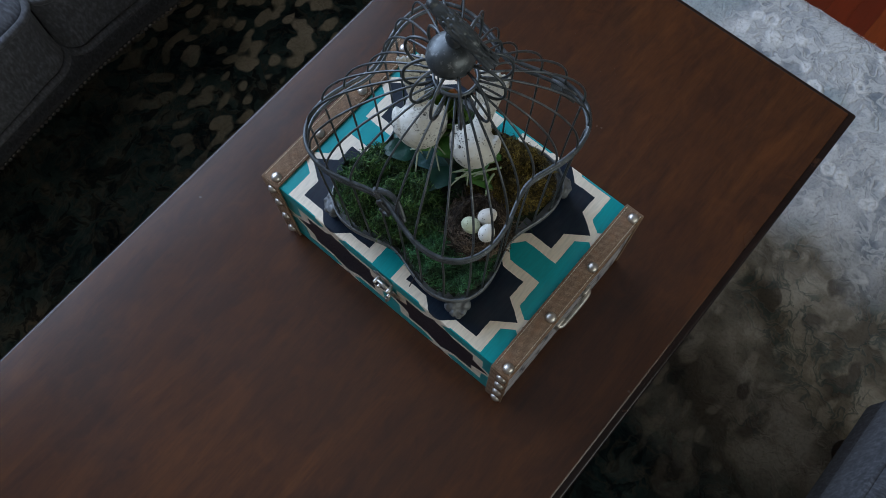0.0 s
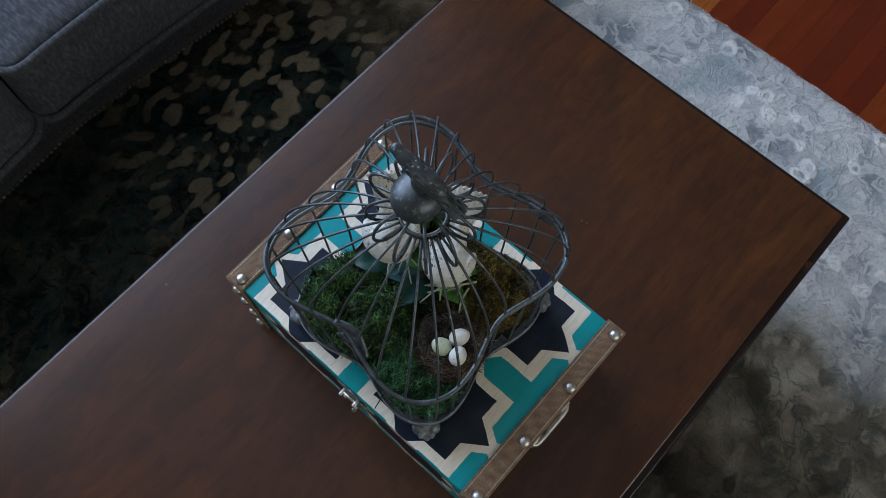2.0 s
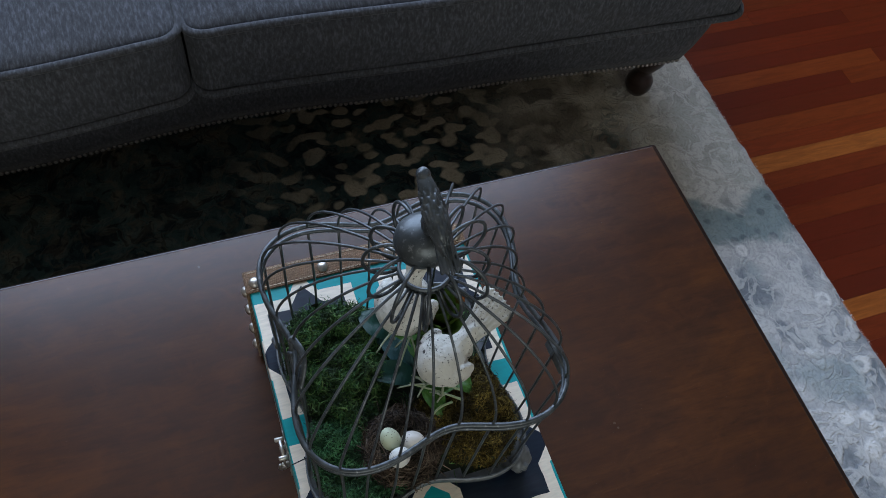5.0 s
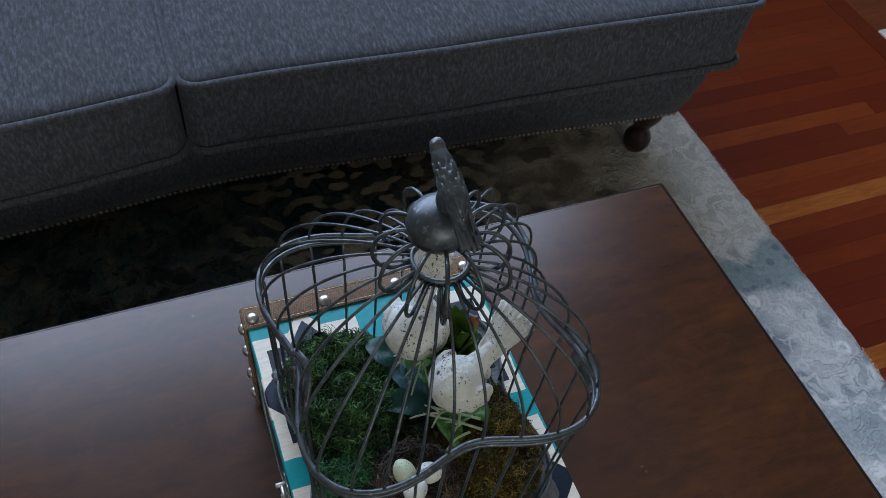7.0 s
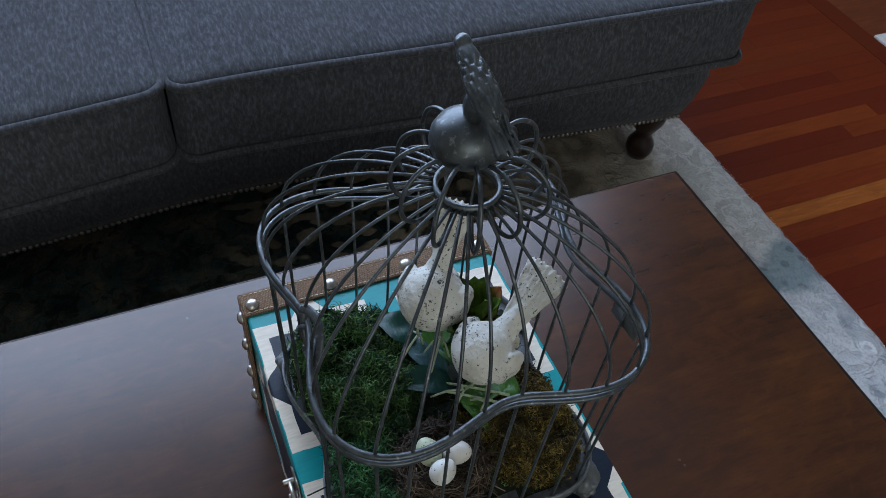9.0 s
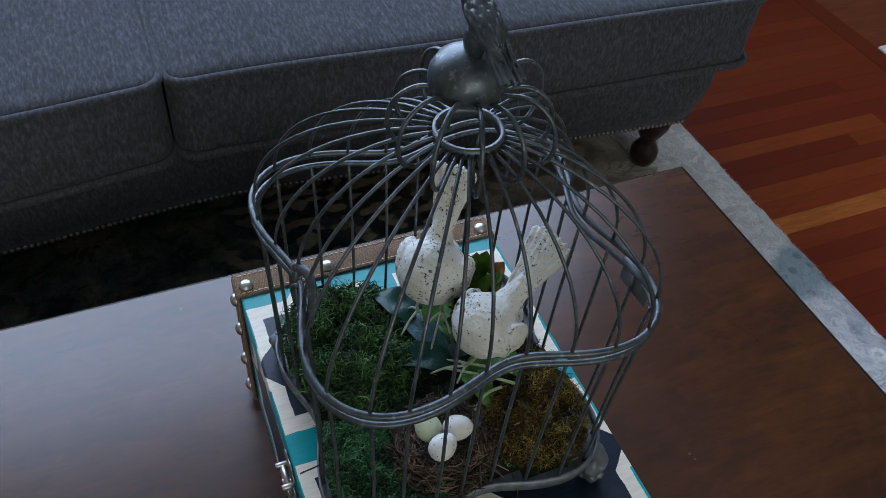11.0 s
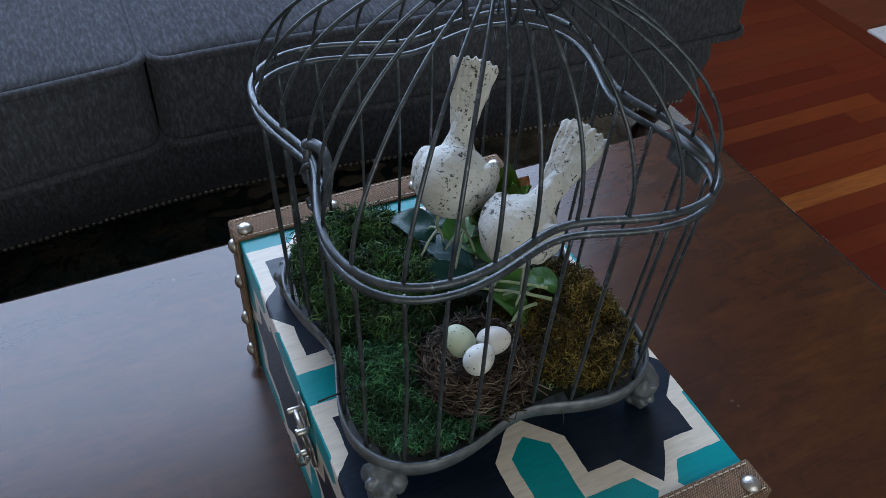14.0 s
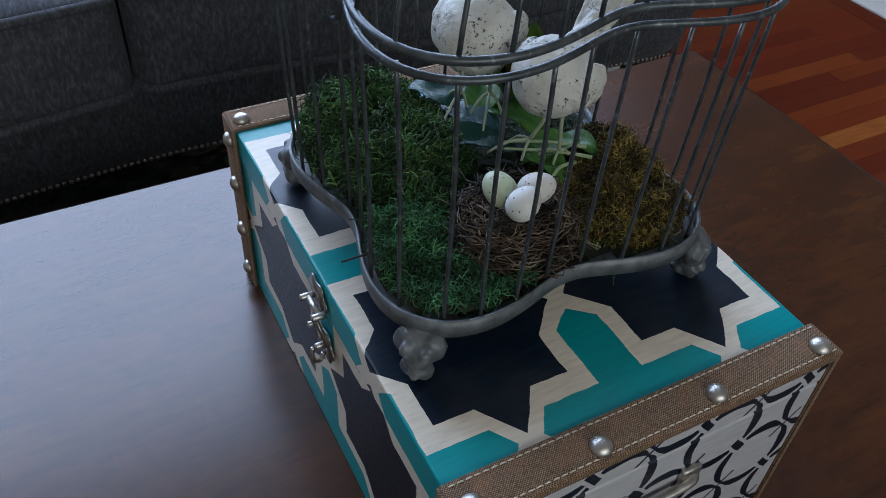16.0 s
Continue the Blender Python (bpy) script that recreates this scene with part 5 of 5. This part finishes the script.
G3 = make_strand("brown_moss", (0.038, 0.024, 0.007), (0.100, 0.068, 0.014), (0.19, 0.138, 0.026), (0.31, 0.235, 0.060))
TWIG = make_strand("nest_twigs", (0.024, 0.016, 0.010), (0.070, 0.046, 0.031), (0.135, 0.096, 0.066), (0.24, 0.185, 0.135))
moss("moss_mound", [(0.105, 0.048, 0.050, 0.050, 0.036), (0.140, 0.050, 0.052, 0.046, 0.034), (0.090, 0.030, 0.035, 0.035, 0.028), (0.165, 0.058, 0.045, 0.030, 0.022)], 9500, G1, 11, 0.0145, "dark green dried forest moss heaped in the cage", 0.00058)
moss("moss_clump", [(0.207, 0.032, 0.036, 0.030, 0.022), (0.232, 0.022, 0.026, 0.020, 0.010), (0.250, 0.040, 0.032, 0.022, 0.012), (0.268, 0.062, 0.020, 0.028, 0.013), (0.274, 0.090, 0.016, 0.026, 0.011)], 4200, G2, 12, 0.010, "bright green moss clump in front of the nest", 0.00046)
moss("brown_moss_mound", [(0.215, 0.160, 0.048, 0.044, 0.024), (0.232, 0.146, 0.026, 0.026, 0.026), (0.205, 0.172, 0.026, 0.026, 0.030), (0.190, 0.182, 0.030, 0.026, 0.024), (0.245, 0.168, 0.018, 0.022, 0.022), (0.208, 0.128, 0.028, 0.026, 0.014)], 9000, G3, 13, 0.0075, "yellow-brown dried moss heaped in the cage", 0.00052)
moss("moss_litter", [(CX, CY, 0.115, 0.115, 0.006)], 1800, G1, 14, 0.016, "loose dark moss scattered over the cage tray")


def nest():
    rnd = random.Random(21)
    c = Vector((0.2255, 0.0850, 0))
    bm = bmesh.new()
    for k in range(980):
        a0 = rnd.uniform(0, math.tau)
        f = rnd.random()
        lift = rnd.random()
        r = 0.0200 + 0.0150 * f
        z = BASE_Z + 0.004 + 0.029 * lift * (1 - 0.70 * f * f)
        arc = rnd.uniform(0.5, 1.5)
        pts = []
        for s in range(6):
            t = a0 + arc * (s / 5 - 0.5)
            rr = r + rnd.uniform(-0.003, 0.003) + (0.006 if rnd.random() < 0.05 else 0)
            p = Vector((c.x + rr * math.cos(t), c.y + rr * math.sin(t), z + rnd.uniform(-0.002, 0.002)))
            pts.append(p)
        tube(bm, pts, rnd.uniform(0.00026, 0.00058), 4)
    for k in range(90):
        a0 = rnd.uniform(0, math.tau)
        p = Vector((c.x + 0.031 * math.cos(a0), c.y + 0.031 * math.sin(a0), BASE_Z + rnd.uniform(0.006, 0.022)))
        q = p + Vector((math.cos(a0 + rnd.uniform(-0.9, 0.9)), math.sin(a0 + rnd.uniform(-0.9, 0.9)), rnd.uniform(-0.3, 0.5))) * rnd.uniform(0.006, 0.014)
        tube(bm, [p, (p + q) / 2 + Vector((0, 0, 0.001)), q], 0.0004, 4)
    for k in range(260):
        a0, r = rnd.uniform(0, math.tau), 0.024 * math.sqrt(rnd.random())
        p = Vector((c.x + r * math.cos(a0), c.y + r * math.sin(a0), BASE_Z + 0.0265 + 0.006 * (r / 0.024) ** 2))
        t = rnd.uniform(0, math.tau)
        q = Vector((math.cos(t), math.sin(t), rnd.uniform(-0.1, 0.2))) * rnd.uniform(0.004, 0.010)
        tube(bm, [p - q, p + Vector((0, 0, 0.001)), p + q], 0.00035, 4)
    n = thing("nest", (c.x, c.y, BASE_Z + 0.002), "small round nest of woven brown twigs", "nest")
    part("twig_weave", bm, TWIG, n)["kind"] = "stuff"
    bm = bmesh.new()
    bowl = []
    for r, z in ((0.001, 0.024), (0.014, 0.025), (0.021, 0.027), (0.025, 0.021), (0.028, 0.002)):
        bowl.append([bm.verts.new((c.x + r * math.cos(math.tau * k / 24), c.y + r * math.sin(math.tau * k / 24), BASE_Z + z)) for k in range(24)])
    for a, b in zip(bowl, bowl[1:]):
        for k in range(24):
            bm.faces.new((a[k], b[k], b[(k + 1) % 24], a[(k + 1) % 24]))
    part("bowl", bm, M_SHADE_CORE, n, "matted fibre bowl")


nest()


def leaf(base, tip, width, arch, mat, name="leaf", fold=0.25, parent=None):
    """A folded, arched leaf with thickness."""
    bm = bmesh.new()
    base, tip = Vector(base), Vector(tip)
    d = tip - base
    side = d.cross(Vector((0, 0, 1))).normalized()
    up = side.cross(d).normalized()
    n = 10
    rows = []
    for k in range(n + 1):
        f = k / n
        w = width * (math.sin(math.pi * f ** 0.8) ** 0.8 + 0.02)
        p = base + d * f + up * arch * math.sin(math.pi * f) + up * 0.0008 * math.sin(11 * f)
        rows.append([p + side * w * s + up * (abs(s) * fold * w + 0.0012 * math.sin(9 * f + 3 * s)) for s in (-1, -0.5, 0, 0.5, 1)])
    for off in (0.0, -0.0007):
        g = [[bm.verts.new(q + up * off) for q in r] for r in rows]
        for a, b in zip(g, g[1:]):
            for k in range(4):
                f = (a[k], a[k + 1], b[k + 1], b[k])
                bm.faces.new(f if off else f[::-1])
    return part(name, bm, mat, parent)


L_DARK = make_leaf("dark_glossy_leaf", (0.006, 0.032, 0.026), (0.014, 0.058, 0.042))
L_GREEN = make_leaf("fresh_green_leaf", (0.032, 0.105, 0.018), (0.090, 0.205, 0.040))
L_SUCC = make_leaf("succulent_leaf", (0.040, 0.090, 0.012), (0.130, 0.195, 0.030))
L_BLUSH = make_leaf("red_edged_succulent_leaf", (0.075, 0.080, 0.014), (0.30, 0.085, 0.035))
L_BLUE = make_leaf("silvery_blue_green_leaf", (0.010, 0.046, 0.048), (0.055, 0.120, 0.125))
L_STEM = make_leaf("pale_green_stem", (0.24, 0.31, 0.16), (0.40, 0.47, 0.28))


def greenery():
    g = thing("artificial_plant", (0.14, 0.11, BASE_Z + 0.002), "artificial trailing plant with dark and light green leaves", "plant")
    z = BASE_Z
    for b, t, w, arch, m in (
        ((0.126, 0.104, z + 0.026), (0.094, 0.082, z + 0.028), 0.0130, 0.005, L_DARK),
        ((0.112, 0.101, z + 0.021), (0.168, 0.114, z + 0.017), 0.0125, 0.006, L_BLUE),
        ((0.170, 0.119, z + 0.020), (0.154, 0.068, z + 0.026), 0.0120, 0.005, L_DARK),
        ((0.140, 0.122, z + 0.018), (0.120, 0.090, z + 0.019), 0.0105, 0.004, L_BLUE),
        ((0.120, 0.112, z + 0.022), (0.088, 0.108, z + 0.020), 0.0095, 0.004, L_DARK),
        ((0.136, 0.110, z + 0.022), (0.112, 0.138, z + 0.030), 0.0110, 0.005, L_GREEN),
        ((0.128, 0.124, z + 0.022), (0.176, 0.138, z + 0.024), 0.0130, 0.006, L_GREEN),
        ((0.184, 0.116, z + 0.019), (0.183, 0.160, z + 0.021), 0.0115, 0.005, L_GREEN),
        ((0.176, 0.124, z + 0.019), (0.214, 0.128, z + 0.018), 0.0095, 0.005, L_GREEN),
        ((0.168, 0.146, z + 0.014), (0.200, 0.162, z + 0.022), 0.0105, 0.004, L_GREEN),
    ):
        leaf(b, t, w, arch, m, parent=g)
    # trailing stems between the leaves
    for a, m, b in (((0.205, 0.150, z + 0.026), (0.192, 0.132, z + 0.027), (0.172, 0.104, z + 0.024)),
                    ((0.196, 0.152, z + 0.027), (0.182, 0.130, z + 0.028), (0.168, 0.112, z + 0.024)),
                    ((0.203, 0.140, z + 0.024), (0.206, 0.126, z + 0.026), (0.213, 0.114, z + 0.020))):
        bm = bmesh.new()
        tube(bm, spline([a, m, b], 4), [0.0013 - 0.00006 * i for i in range(9)], 6)
        part("stem", bm, L_STEM, g, "pale green stem")
    # rosette behind the birds
    for k in range(11):
        t = math.tau * k * 0.382
        r = 0.008 + 0.0015 * k
        c0 = Vector((0.121, 0.156, z + 0.022))
        tip = c0 + Vector((math.cos(t) * r * 1.4, math.sin(t) * r * 1.4, 0.044 - 0.0024 * k))
        leaf(c0 + Vector((math.cos(t), math.sin(t), 0)) * 0.003, tip, 0.0125, -0.005, L_BLUSH if k in (2, 6) else L_SUCC, "succulent_leaf", 0.5, g)


greenery()

# ---- floor strips ----
def planks():
    floor = bpy.data.objects["floor"]
    rnd = random.Random(17)
    w = 0.0461
    meshes = {}

    def plank(x0, x1, y0, y1, mat=M_PLANK):
        key = (round(x1 - x0, 4), round(y1 - y0, 2), mat.name)
        if key not in meshes:
            bm = bmesh.new()
            box(bm, (0, 0, -0.012), (key[0] - 0.0004, key[1] - 0.0004, 0))
            me = bpy.data.meshes.new("plank")
            bm.to_mesh(me)
            bm.free()
            me.materials.append(mat)
            meshes[key] = me
        ob = new("plank", meshes[key])
        ob.parent = floor
        ob.matrix_basis = Matrix.Translation((x0, y0, 0))

    k0, k1 = -32, 30
    for k in range(k0, k1):
        x0 = 0.0105 + w * k
        y = 0.98
        first = True
        while y < 1.765:
            L = 0.79 if not first else rnd.choice((0.24, 0.36, 0.5, 0.62, 0.79, 0.79, 0.79))
            mat = M_PLANK
            if first and k in (-8, 0):
                L, mat = (0.507 if k else 0.79), M_PALE
            first = False
            L = min(L, 1.77 - y)
            if 1.77 - (y + L) < 0.06:
                L = 1.77 - y
            plank(x0, x0 + w, y, y + L, mat)
            y += L
    # border strip across the ends
    x = 0.0105 + w * k0
    while x < 0.0105 + w * k1:
        plank(x, x + 0.71, 1.771, 1.771 + 0.058)
        x += 0.71


planks()
